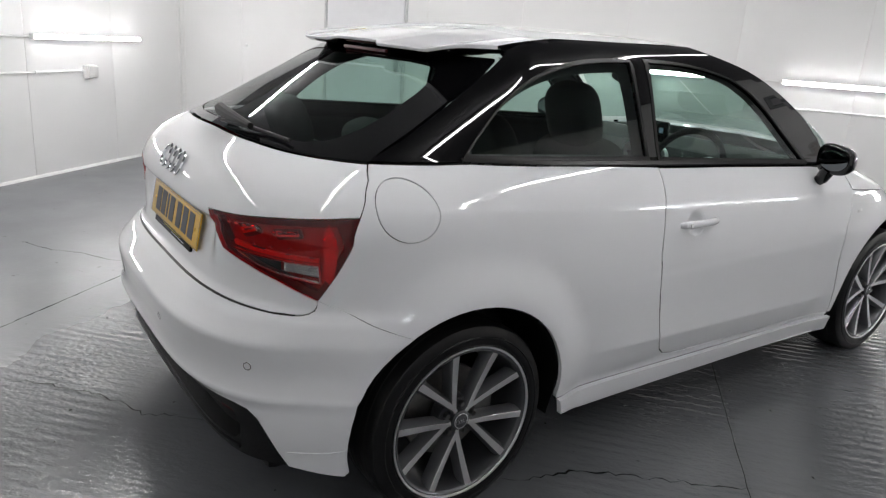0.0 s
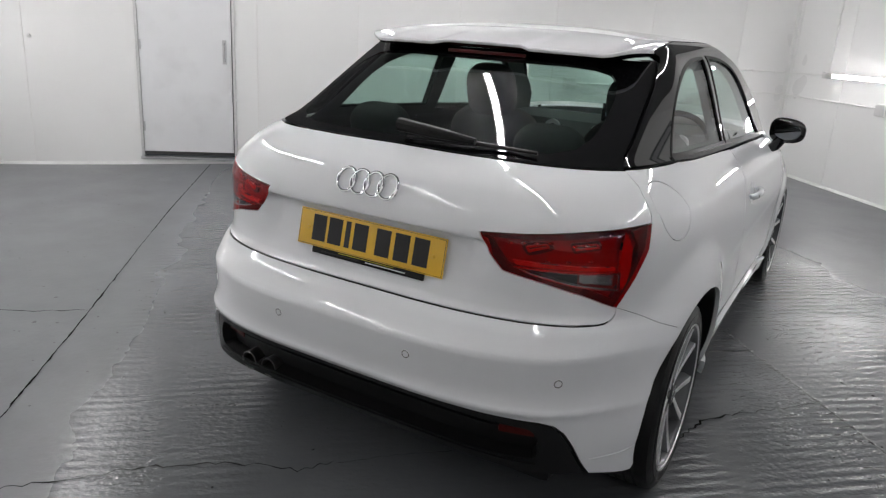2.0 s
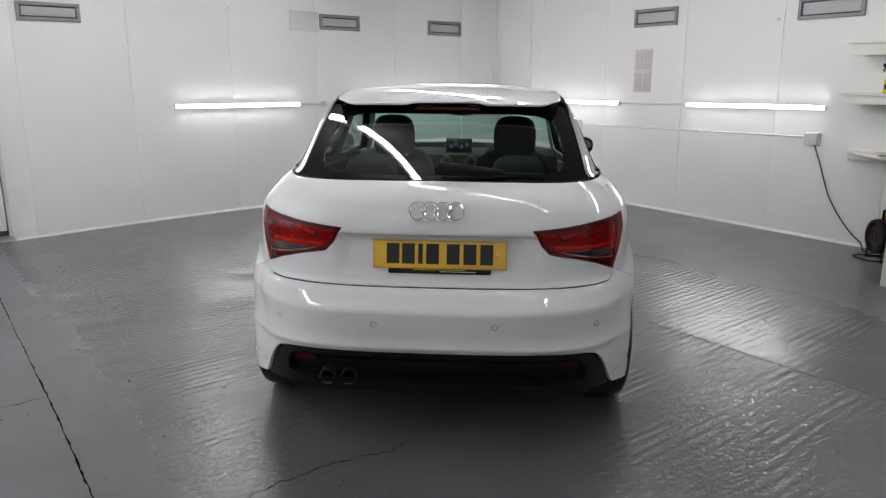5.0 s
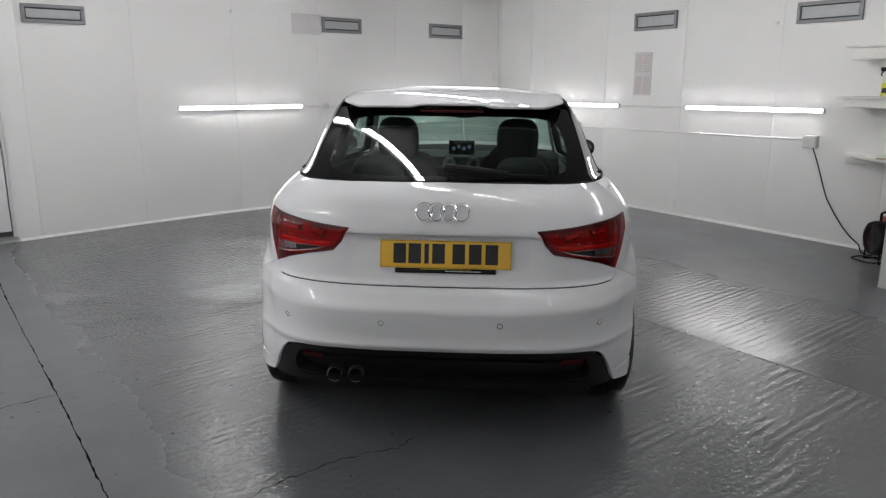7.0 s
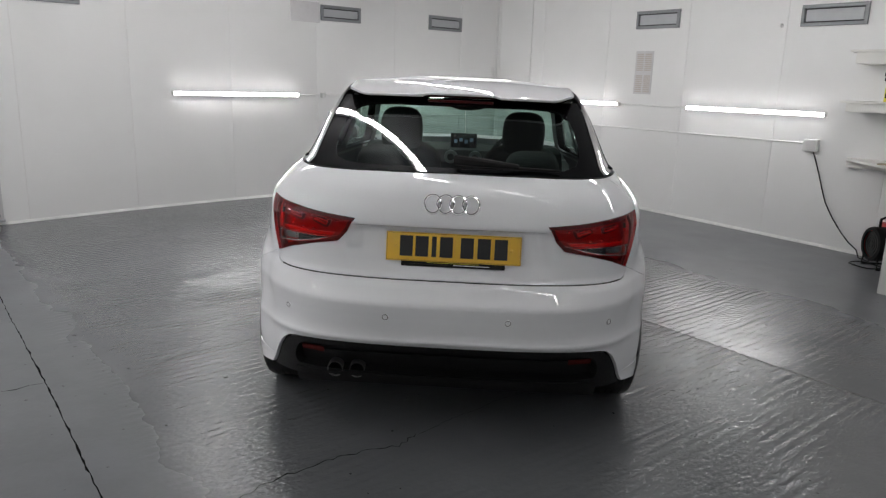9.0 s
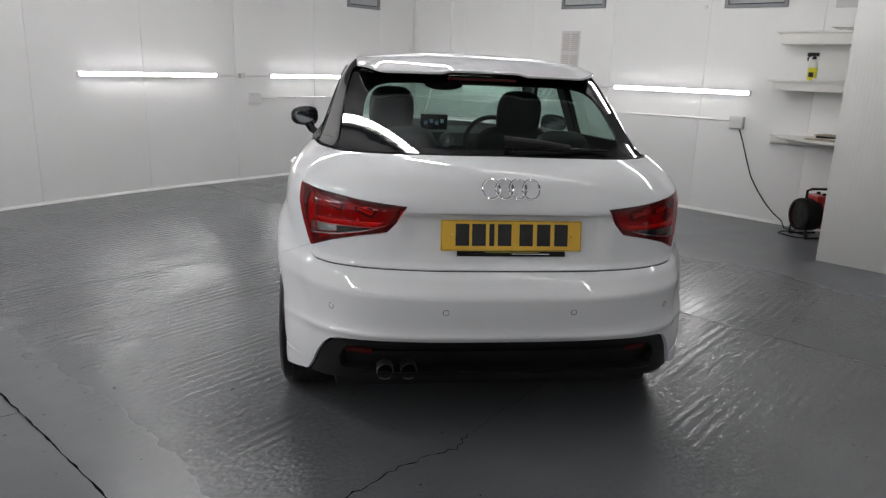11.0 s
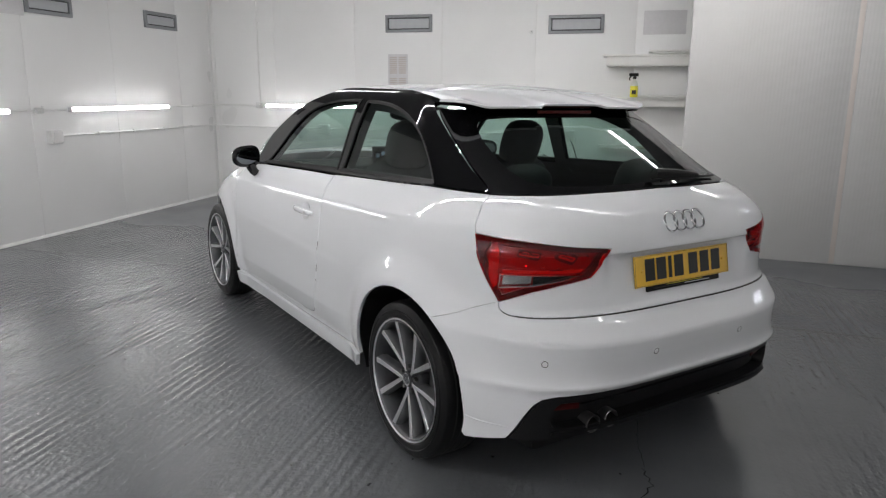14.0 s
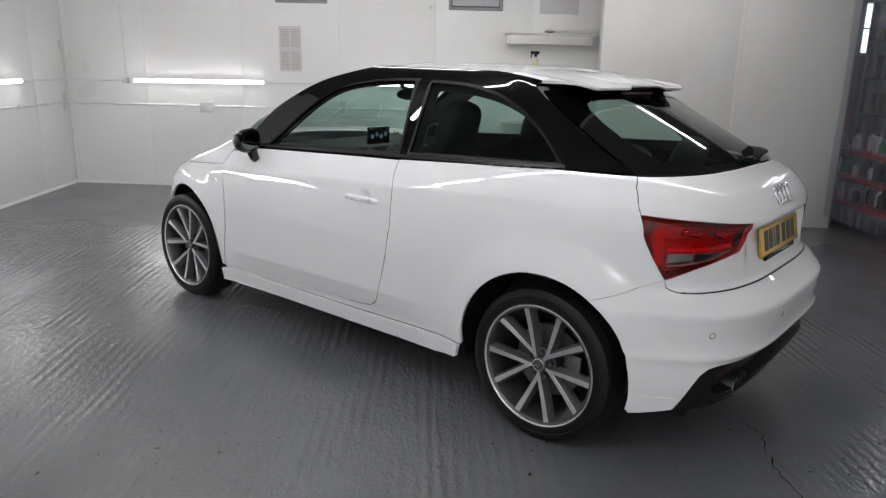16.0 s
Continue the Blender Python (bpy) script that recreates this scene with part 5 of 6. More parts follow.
# tail lamps
tail_lamps = []
for side in (1, -1):
    f = (lambda p: p) if side > 0 else flip
    lens_out = LAMP
    REV = T((.475, .813), (.60, .811), (.708, .809), (.711, .764), (.62, .778), (.52, .800))
    tl = pressed("tail_lamp", f(lens_out), RED_LENS, car, "red tail lamp lens", holes=[f(REV)], thick=.012, step=.03, lift=.001, gap=.001)
    pressed("clear_lens", f(REV), CLEAR_LENS, tl, "clear reversing lens", gap=0, thick=0)
    pressed("lamp_bowl", f(inset(lens_out, -.018)), LAMP_BOWL, tl, gap=0, lift=-.038, thick=0, step=.05)
    for o in (T((.474, .868), (.548, .890), (.568, .861), (.497, .841)), T((.602, .891), (.669, .905), (.678, .867), (.610, .854))):
        pressed("light_guide", f(rounded(o, .012)), LAMP_DARK, tl, "dark red light guide recess", gap=0, lift=-.030, thick=.006, step=.03)
        pressed("guide_bar", f(rounded(inset(o, .009), .005)), LAMP_RED, tl, "bright red light guide bar", gap=0, lift=-.024, thick=.004, step=.02, holes=[f(rounded(inset(o, .014), .004))])
    pressed("lamp_rim", f(inset(lens_out, -.014)), LAMP_DARK, tl, "dark red lamp surround", gap=0, lift=-.020, thick=.016, step=.04, holes=[f(inset(lens_out, .016))])
    pressed("outer_band", f(S(*lamp_outer) + T((.737, .752), (.743, .811), (.741, .881), (.722, .923))), LAMP_DARK, tl, "dark red outer band", gap=0, lift=-.013, thick=.01, step=.03)
    pressed("reversing_frame", f(inset(REV, -.004)), LAMP_SILVER, tl, "thin silver frame", gap=0, lift=-.004, thick=.006, step=.03, holes=[f(inset(REV, .0015))])
    pressed("reversing_wedge", f(T((.476, .811), (.626, .8085), (.627, .777), (.52, .798))), BLACK_PLASTIC, tl, "black inner wedge", gap=0, lift=-.022, thick=0, step=.03)
    tail_lamps.append((tl, side))
    pressed("outer_reflector", f(T((.712, .923), (.733, .881), (.735, .811), (.728, .752), (.716, .770), (.713, .868))), LAMP_GLOW, tl, "bright red reflector", gap=0, lift=-.018, thick=.01, step=.03)
    pressed("lower_reflector", f(T((.47, .8165), (.60, .8145), (.706, .812), (.706, .822), (.60, .825), (.46, .828))), LAMP_RED, tl, gap=0, lift=-.02, thick=.01, step=.03)
    pressed("reversing_bowl", f(T((.632, .780), (.707, .768), (.705, .804), (.630, .806))), LAMP_SILVER, tl, "silver reversing reflector", gap=0, lift=-.026, thick=.01, step=.02)
    for z in (.781, .7875, .794, .8005):
        pressed("reflector_rib", f(T((.636, z), (.703, z - .002), (.703, z + .001), (.636, z + .003))), LAMP_SILVER, tl, gap=0, lift=-.016, thick=.008, step=.03)


def on_skin(c, z, lift=0.0):
    """A frame on the skin: z out, x along the girth, y up."""
    p, n = skin(c, z), skin_normal(c, z)
    up = Vector((0, 0, 1)); up = (up - n * up.dot(n)).normalized()
    r = up.cross(n)
    return Matrix(((r.x, up.x, n.x, p.x + n.x * lift), (r.y, up.y, n.y, p.y + n.y * lift), (r.z, up.z, n.z, p.z + n.z * lift), (0, 0, 0, 1)))


def disc(bm, r, d, m, sides=28, bevel=0.0):
    bmesh.ops.create_cone(bm, cap_ends=True, segments=sides, radius1=r, radius2=max(r - bevel, .0005), depth=d, matrix=m @ Matrix.Translation((0, 0, d / 2)))
    return bm


# bright facets behind the red lenses
for tl, side in tail_lamps:
    for x, z in ((.452, .872), (.487, .877), (.520, .882), (.555, .888), (.612, .880), (.640, .886), (.664, .890), (.55, .835), (.60, .838), (.65, .842)):
        m = on_skin(*tail(side * x, z), lift=-.018)
        bm = bmesh.new()
        bmesh.ops.create_icosphere(bm, subdivisions=1, radius=1, matrix=m @ Matrix.Diagonal((.009, .0045, .005, 1)))
        part("reflector_facet", bm, LAMP_FACET, tl, smooth=False)

# parking sensors
for x, z in ((-.631, .533), (-.232, .546), (.232, .546), (.631, .533)):
    m = on_skin(*tail(x, z))
    s = part("parking_sensor", disc(bmesh.new(), .0125, .0015, m, bevel=.001), PAINT, bumper)
    bm = bmesh.new()
    tube(bm, [m @ Vector((.0105 * math.cos(a), .0105 * math.sin(a), .0012)) for a in [2 * math.pi * i / 28 for i in range(28)]], .0012, 6, closed=True)
    part("sensor_ring", bm, SEAL, s, "dark ring")

# ringed badge: four plain interlinked rings
for k in range(4):
    cx = -.0765 + .0485 * k
    bm = bmesh.new()
    pts = []
    for i in range(40):
        a = 2 * math.pi * i / 40
        x, z = cx + .0033 + .0315 * math.cos(a), .963 + .0315 * math.sin(a)
        q = tail(x, z)
        pts.append(skin(*q) + skin_normal(*q) * .005)
    tube(bm, pts, .0044, 8, closed=True)
    part("badge_ring", bm, CHROME, tailgate, "polished chrome ring")

# number plate with plain bars
PM = Matrix.Translation((.013, -.5775, .797)) @ pose(0, 0, 0, 90 - 11.5, 0, 0)
plate = part("number_plate", B((-.26, -.0555, 0), (.26, .0555, .004), .0015, PM), PLATE_YELLOW, car, "yellow rear number plate with black bars")
for k, cx in enumerate((-.182, -.122, -.075, -.028, .052, .117, .182)):
    w = .05 if k != 2 else .018
    part("plate_bar", B((cx - w / 2, -.037, .0044), (cx + w / 2, .042, .0052), .0, PM), PLATE_INK, plate)
bm = bmesh.new()
for lo, hi in (((-.257, -.0525, .0044), (.257, -.0515, .005)), ((-.257, .0515, .0044), (.257, .0525, .005)), ((-.257, -.0515, .0044), (-.256, .0515, .005)), ((.256, -.0515, .0044), (.257, .0515, .005))): box(bm, lo, hi, PM)
part("plate_border", bm, PLATE_INK, plate)
for x in (-.222, .222): part("plate_screw", disc(bmesh.new(), .006, .003, PM @ Matrix.Translation((x, 0, .0042)), 14, .002), PLATE_YELLOW, plate, "yellow screw cap")
holder = part("plate_holder", B((-.20, -.075, -.006), (.20, -.052, .0035), .002, PM), BLACK_PLASTIC, plate, "black strip under the plate")
for x0, x1, mt in ((-.165, -.02, PLATE_INK), (-.10, .10, YELLOW), (.0, .14, CHROME)):
    part("strip_mark", B((x0, -.067 if mt is not YELLOW else -.060, .0038), (x1, -.0645 if mt is not YELLOW else -.0585, .0042), 0, PM), mt, plate)
part("plate_recess_light", B((-.12, -.575, .8855), (.12, -.555, .8885), .001), BLACK_PLASTIC, tailgate)

# wiper on the rear glass
def glass_pt(x, z, lift):
    q = tail(x, z)
    return skin(*q) + skin_normal(*q) * lift


bm = bmesh.new()
tube(bm, [glass_pt(.02, 1.088, .02), glass_pt(.0, 1.083, .038), glass_pt(.12, 1.078, .036), glass_pt(.25, 1.076, .026)], [.017, .021, .018, .010], 10)
wiper = part("rear_wiper", bm, BLACK_PLASTIC, car, "black rear wiper lying along the glass")
bm = bmesh.new()
tube(bm, [glass_pt(.03, 1.074, .014), glass_pt(.20, 1.079, .016), glass_pt(.42, 1.073, .012)], [.006, .008, .005], 8)
part("wiper_blade", bm, SEAL, wiper, "rubber wiper blade")

# exhausts and lower reflectors
for x in (-.436, -.349):
    m = Matrix.Translation((x, -.625, .291)) @ pose(0, 0, 0, 0, 0, 90)
    bm = bmesh.new()
    lathe(bm, [(.0265, .008), (.0285, .001), (.0305, .0), (.0320, .002), (.0325, .16), (.0265, .16), (.0265, .008)], 28, m)
    ex = part("tailpipe", bm, STEEL, car, "round dark steel tailpipe")
    part("pipe_core", disc(bmesh.new(), .0262, .004, Matrix.Translation((x, -.58, .291)) @ pose(0, 0, 0, 90), 24), DARK_GAP, ex)
for s in (-1, 1):
    m = on_skin(*tail(s * .545, .360), lift=-.045)
    part("lower_reflector", B((-.05, -.011, 0), (.05, .011, .006), .003, m), RED_REFLECTOR, car, "small red reflector in the bumper insert")
for z, lift in ((.272, -.002), (.345, -.045)):
    o = T((-.60, z), (.0, z - .004), (.60, z), (.60, z + .012), (.0, z + .008), (-.60, z + .012))
    pressed("insert_rib", o, MATT_BLACK, car, gap=0, lift=lift, thick=.03, step=.05)

# bumper corner blades at the arches
for side in (1, -1):
    f = (lambda p: p) if side > 0 else flip
    pressed("corner_blade", f(S((-.372, .255), (-.372, .312), (-.43, .305), (-.50, .30), (-.49, .297), (-.43, .262))), PAINT, car, gap=0, lift=.003, thick=.008, step=.03)
    o = S((.392, .2235), (.52, .2015), (1.30, .187), (2.118, .172), (2.112, .246), (1.06, .266), (.374, .284))
    pressed("side_skirt", f(o), PAINT, car, lift=.014, thick=.017)
    # flank emblem
    m = on_skin(*f(S((2.147, .742)))[0])
    part("wing_emblem", B((-.02, -.006, 0), (.02, .006, .002), .001, m), METAL, car, "small silver wing emblem")

# door handles
for side in (1, -1):
    c, z = flank(.965, .812)
    m = on_skin(c * side, z)
    dirx = 1 if side > 0 else -1
    h = empty("door_handle"); h.parent = car; h["label"] = "white bar door handle over a shallow bowl"
    bm = bmesh.new()
    tube(bm, [m @ Vector((-.096, 0, .008)), m @ Vector((-.086, 0, .020)), m @ Vector((-.05, 0, .030)), m @ Vector((.0, 0, .033)), m @ Vector((.05, 0, .030)), m @ Vector((.086, 0, .020)), m @ Vector((.096, 0, .008))], [.009, .0125, .013, .013, .013, .0125, .009], 14)
    part("handle_bar", bm, PAINT, h)
    part("lock_barrel", disc(bmesh.new(), .007, .004, m @ Matrix.Translation((-dirx * .074, 0, .037)), 16), METAL, h)

# mirrors
for side in (1, -1):
    mir = empty("door_mirror"); mir.parent = car; mir["label"] = "gloss black door mirror"
    bm = bmesh.new()
    bmesh.ops.create_uvsphere(bm, u_segments=32, v_segments=20, radius=1)
    for v in bm.verts:
        x, y, z = v.co
        sx = math.copysign(abs(x) ** .7, x); sz = math.copysign(abs(z) ** .75, z)
        yy = y * (.075 if y > 0 else .02)
        v.co = Vector((side * (.846 + .086 * sx), 1.805 + yy - .02 * sx, .990 + .062 * sz * (1 - .10 * sx)))
    part("mirror_shell", bm, GLOSS_BLACK, mir)
    bm = bmesh.new()
    tube(bm, [(side * .775, 1.84, .885), (side * .800, 1.825, .905), (side * .825, 1.815, .950)], [.022, .026, .030], 12)
    part("mirror_foot", bm, GLOSS_BLACK, mir)
    m = Matrix.Translation((side * .848, 1.7835, .990)) @ pose(0, 0, 0, 90, 0, -side * 12)
    bm = bmesh.new()
    bmesh.ops.create_uvsphere(bm, u_segments=24, v_segments=8, radius=1, matrix=m @ Matrix.Diagonal((.066, .043, .003, 1)))
    part("mirror_glass", bm, MIRROR, mir, "mirror glass")


# wheels
def wheel(x, y, side, phase):
    m = Matrix.Translation((x, y, HUB_Z)) @ (pose(0, 0, 0) if side > 0 else pose(0, 0, 0, 0, 0, 180))
    w = empty("wheel"); w.parent = car; w["label"] = "ten-spoke alloy wheel with a low black tyre"
    # outer face towards +x
    R = .308
    bm = bmesh.new()
    lathe(bm, [(.232, -.10), (.25, -.108), (.28, -.108), (.296, -.098), (R - .001, -.078), (R, -.04), (R, .04), (R - .001, .070), (.301, .084), (.288, .092), (.262, .097), (.244, .094), (.236, .088), (.232, .08)], 64, m)
    tyre = part("tyre", bm, RUBBER, w, "black low-profile tyre")
    for rr, xx in ((.248, .0955), (.272, .0965), (.290, .0885)):
        bm = bmesh.new()
        lathe(bm, [(rr - .0025, xx - .001), (rr, xx + .0012), (rr + .0025, xx - .0015)], 64, m)
        part("sidewall_rib", bm, RUBBER, tyre)
    bm = bmesh.new()
    for gx in (-.045, -.015, .015, .045):
        lathe(bm, [(R + .0004, gx - .0035), (R + .001, gx), (R + .0004, gx + .0035)], 64, m)
    part("tread_groove", bm, DARK_GAP, tyre)
    bm = bmesh.new()
    lathe(bm, [(.2365, .086), (.2365, .092), (.232, .0935), (.227, .090), (.224, .082), (.218, .05), (.210, .0), (.208, -.09), (.214, -.09), (.232, .078)], 64, m, True)
    rim = part("rim", bm, RIM_GREY, w, "grey alloy rim")
    bm = bmesh.new()
    lathe(bm, [(.2435, .0935), (.2428, .0964), (.2405, .0968), (.2375, .0952), (.2360, .0920)], 64, m)
    part("rim_lip", bm, RIM_FACE, rim, "bright machined rim edge")
    for k in range(5):
        for j in (-1, 1):
            a = radians(phase + 72 * k + j * 17.5)
            axis = radians(phase + 72 * k)
            root = Vector((0, math.cos(axis), math.sin(axis)))
            fork = root * .046
            outer = Vector((0, math.cos(a), math.sin(a))) * .2335
            d = (outer - fork).normalized()
            t = Vector((1, 0, 0)).cross(d)
            for face in (0, 1):
                bm = bmesh.new()
                secs = []
                for i in range(9):
                    s = max(0.0, (i - 2) / 6)
                    p = fork.lerp(outer, s) if i > 1 else root * (.030 + .008 * i)
                    fx = .068 + .020 * s ** 1.5 + .0002 * j
                    hw0 = .0076 + .0038 * s
                    if face:
                        prof = [(-hw0, fx), (-hw0 + .001, fx + .0012), (hw0 - .001, fx + .0012), (hw0, fx)]
                    else:
                        hw = hw0 + .006 + .004 * s
                        prof = [(-hw0, fx + .0002), (hw0, fx + .0002), (hw, fx - .022), (hw * .8, fx - .045), (-hw * .8, fx - .045), (-hw, fx - .022)]
                    secs.append([bm.verts.new(m @ (p + t * q + Vector((x_, 0, 0)))) for q, x_ in prof])
                for A, Bq in zip(secs, secs[1:]):
                    n = len(A)
                    for q in range(n): bm.faces.new((A[q], A[(q + 1) % n], Bq[(q + 1) % n], Bq[q]))
                bm.faces.new(secs[0][::-1]); bm.faces.new(secs[-1])
                part("spoke_face" if face else "spoke", bm, RIM_FACE if face else RIM_SIDE, rim, "bright machined spoke face" if face else "")
    bm = bmesh.new()
    lathe(bm, [(.0, .054), (.05, .054), (.062, .050), (.066, .042), (.066, .01), (.0, .01)], 40, m)
    part("hub", bm, RIM_GREY, rim)
    bm = bmesh.new()
    lathe(bm, [(.0005, .079), (.024, .078), (.031, .074), (.032, .058)], 32, m)
    part("centre_cap", bm, RIM_GREY, rim, "dark grey centre cap")
    bm = bmesh.new()
    lathe(bm, [(.0225, .0783), (.0235, .0790), (.0245, .0781)], 32, m)
    part("cap_ring", bm, RIM_FACE, rim, "silver ring on the cap")
    for i in range(4):
        bm = bmesh.new()
        tube(bm, [m @ Vector((.0798, -.0135 + .009 * i + .0062 * math.cos(t), .0062 * math.sin(t))) for t in [2 * math.pi * q / 16 for q in range(16)]], .0010, 6, closed=True)
        part("cap_mark", bm, CHROME, rim)
    for k in range(5):
        a = radians(phase + 36 + 72 * k)
        bm = bmesh.new()
        mm = m @ Matrix.Translation((.058, .050 * math.cos(a), .050 * math.sin(a))) @ pose(0, 0, 0, 0, 90, 0)
        disc(bm, .0105, .014, mm, 6, .002)
        part("wheel_bolt", bm, STEEL, rim)
    bm = bmesh.new()
    lathe(bm, [(.03, .0), (.145, .0), (.145, -.02), (.03, -.02)], 48, m, True)
    part("brake_disc", bm, DISC, w)
    bm = bmesh.new()
    box(bm, (-.045, .085, -.06), (.028, .155, .06), m, .012)
    part("brake_caliper", bm, STEEL, w)
    return w


for ax in AXLES:
    for side in (1, -1):
        wheel(side * .746, ax, side, {(0.0, 1): 118, (0.0, -1): 124}.get((ax, side), 96))
    for side in (1, -1):
        bm = bmesh.new()
        n = 28
        rows = []
        for i in range(n + 1):
            a = radians(-14 + 208 * i / n)
            cy, cz = ax + .362 * math.cos(a), .312 + .362 * math.sin(a)
            edge = skin(*flank(cy, max(cz, .2))).x - .016
            rows.append([bm.verts.new((side * xx, cy, cz)) for xx in (edge, .55)])
        for a, b in zip(rows, rows[1:]): bm.faces.new((a[0], a[1], b[1], b[0]))
        bm.faces.new([r[1] for r in rows])
        part("arch_liner", bm, BLACK_PLASTIC, car, "black wheel arch liner")

# underbody and cabin tub
part("underbody", B((-.62, -.52, .18), (.62, 3.0, .30), .03), MATT_BLACK, car)
part("boot_tub", B((-.53, -.50, .30), (.53, .42, .62), .04), CABIN, car)
part("cabin_floor", B((-.74, .40, .29), (.74, 2.2, .36), .02), CABIN, car)
part("boot_cover", B((-.58, -.42, .90), (.58, .14, .92), .008), CABIN, car, "dark parcel shelf")
for side in (1, -1):
    f = (lambda p: p) if side > 0 else flip
    pressed("inner_trim", f(S((-.34, .66), (-.26, .98), (.05, 1.03), (1.9, .93), (2.02, .90), (2.02, .33), (.42, .33), (.40, .66))), CABIN, car, gap=0, lift=-.045, thick=0, step=.08)
    pressed("pillar_trim", f(S(*run((.80, 1.0), (.79, 1.345))) [::-1] + S(*run((.89, 1.0), (.90, 1.345)))), CABIN, car, gap=0, lift=-.03, thick=0, step=.06)
    pressed("cabin_lining", f(ARCH_BLACK), CABIN, car, holes=[f(inset(WIN_F, .008)), f(inset(WIN_Q, .028))], gap=.01, lift=-.045, thick=0, step=.05)


# seats
def seat(x, y, tilt, rear=False):
    s = empty("car_seat"); s.parent = car; s["label"] = "dark cloth rear seat" if rear else "dark cloth front seat with an upright headrest"
    m = Matrix.Translation((x, y, .50))
    def cushion(lo, hi, mm, p=.42):
        """A stuffed block: a sphere squared off to the box."""
        bm = bmesh.new()
        bmesh.ops.create_uvsphere(bm, u_segments=28, v_segments=18, radius=1)
        c, h = [(a + b) / 2 for a, b in zip(lo, hi)], [(b - a) / 2 for a, b in zip(lo, hi)]
        for v in bm.verts:
            v.co = mm @ Vector([c[i] + h[i] * math.copysign(abs(v.co[i]) ** p, v.co[i]) for i in range(3)])
        return bm
    part("seat_cushion", cushion((-.26, -.05, -.10), (.26, .48, .08), m), FABRIC, s, sharp=120)
    bmx = m @ pose(0, 0, 0, tilt, 0, 0)
    part("backrest", cushion((-.235, -.10, -.02), (.23, .07, .575 if not rear else .48), bmx, .5), FABRIC, s, sharp=120)
    part("headrest", cushion((-.118, -.08, .53 if not rear else .46), (.118, .045, .785 if not rear else .665), bmx, .62), FABRIC, s, sharp=120)
    return s


seat(.345, 1.02, 18); seat(-.34, 1.05, 18)
seat(.33, .16, 20, True); seat(-.33, .16, 20, True)

# dashboard, display, wheel
bm = bmesh.new()
prof = [(2.12, .60), (1.72, .60), (1.66, .70), (1.66, .84), (1.74, .915), (1.95, .935), (2.12, .925)]
a = [bm.verts.new((-.68, y, z)) for y, z in prof]; b = [bm.verts.new((.68, y, z)) for y, z in prof]
for i in range(len(prof)): bm.faces.new((a[i], a[(i + 1) % len(prof)], b[(i + 1) % len(prof)], b[i]))
bm.faces.new(a[::-1]); bm.faces.new(b)
dash = part("dashboard", bm, CABIN, car)
disp = part("display", B((-.09, 1.70, .935), (.09, 1.715, 1.035), .005), SCREEN, dash, "small raised dash display")
for i in range(4):
    part("display_mark", B((-.066 + .036 * i, 1.6980, .968 + .012 * (i % 2)), (-.044 + .036 * i, 1.6995, .992 + .012 * (i % 2))), SCREEN_BLUE, disp)
for x in (-.36, -.085, .085, .36):
    bm = bmesh.new()
    lathe(bm, [(.024, .0), (.040, .0), (.045, .006), (.045, .03), (.024, .03)], 28, Matrix.Translation((x, 1.69, .875)) @ pose(0, 0, 0, 0, 0, 90) @ Matrix.Diagonal((-1, 1, 1, 1)))
    part("air_vent", bm, METAL, dash, "round silver-ringed air vent")
bm = bmesh.new()
sm = Matrix.Translation((.36, 1.50, .875)) @ pose(0, 0, 0, 66, 0, 0)
tube(bm, [sm @ Vector((.18 * math.cos(t), .18 * math.sin(t), 0)) for t in [2 * math.pi * i / 40 for i in range(40)]], .015, 10, closed=True)
steer = part("steering_wheel", bm, CABIN, car, "black steering wheel on the right")
bm = bmesh.new()
disc(bm, .07, .05, sm @ Matrix.Translation((0, 0, -.03)), 24, .02)
part("wheel_hub", bm, CABIN, steer)
for ang in (0, 180, 270):
    part("wheel_spoke", B((.05, -.02, -.012), (.175, .02, .006), .004, sm @ pose(0, 0, 0, 0, 0, ang)), CABIN, steer)
bm = bmesh.new()
bmesh.ops.create_uvsphere(bm, u_segments=24, v_segments=12, radius=1, matrix=Matrix.Translation((.02, 1.47, 1.238)) @ Matrix.Diagonal((.12, .018, .034, 1)))
mirror = part("cabin_mirror", bm, BLACK_PLASTIC, car, "black interior mirror")
bm = bmesh.new()
tube(bm, [(.02, 1.48, 1.25), (.02, 1.55, 1.285)], .012, 8)
part("mirror_stem", bm, BLACK_PLASTIC, mirror)

# ---- shelves in the alcove and what stands there ----
def shelf(z, v0, v1, u0, fascia, label):
    s = tagged(empty("wall_shelf"), label, "shelf", "alcove shelves")
    part("board", room_box((u0, v0, z - 0.018), (U1 - 0.001, v1, z), 0.003), SHELF, s)
    if fascia: part("fascia", room_box((u0 + 0.03, v0 + 0.03, z - fascia), (U1 - 0.001, v1 - 0.04, z - 0.0185), 0.003), SHELF, s)
    return s


shelf(1.765, -0.76, 0.16, 4.36, 0.11, "white laminate wall shelf on a boxed underside")
shelf(1.805, -0.76, -0.28, 4.33, 0.035, "white laminate board lying on the top shelf")
shelf(1.352, -0.78, 0.17, 4.33, 0.09, "white laminate wall shelf holding a spray bottle")
shelf(1.372, -0.78, -0.20, 4.30, 0.0, "white laminate board lying on the middle shelf")

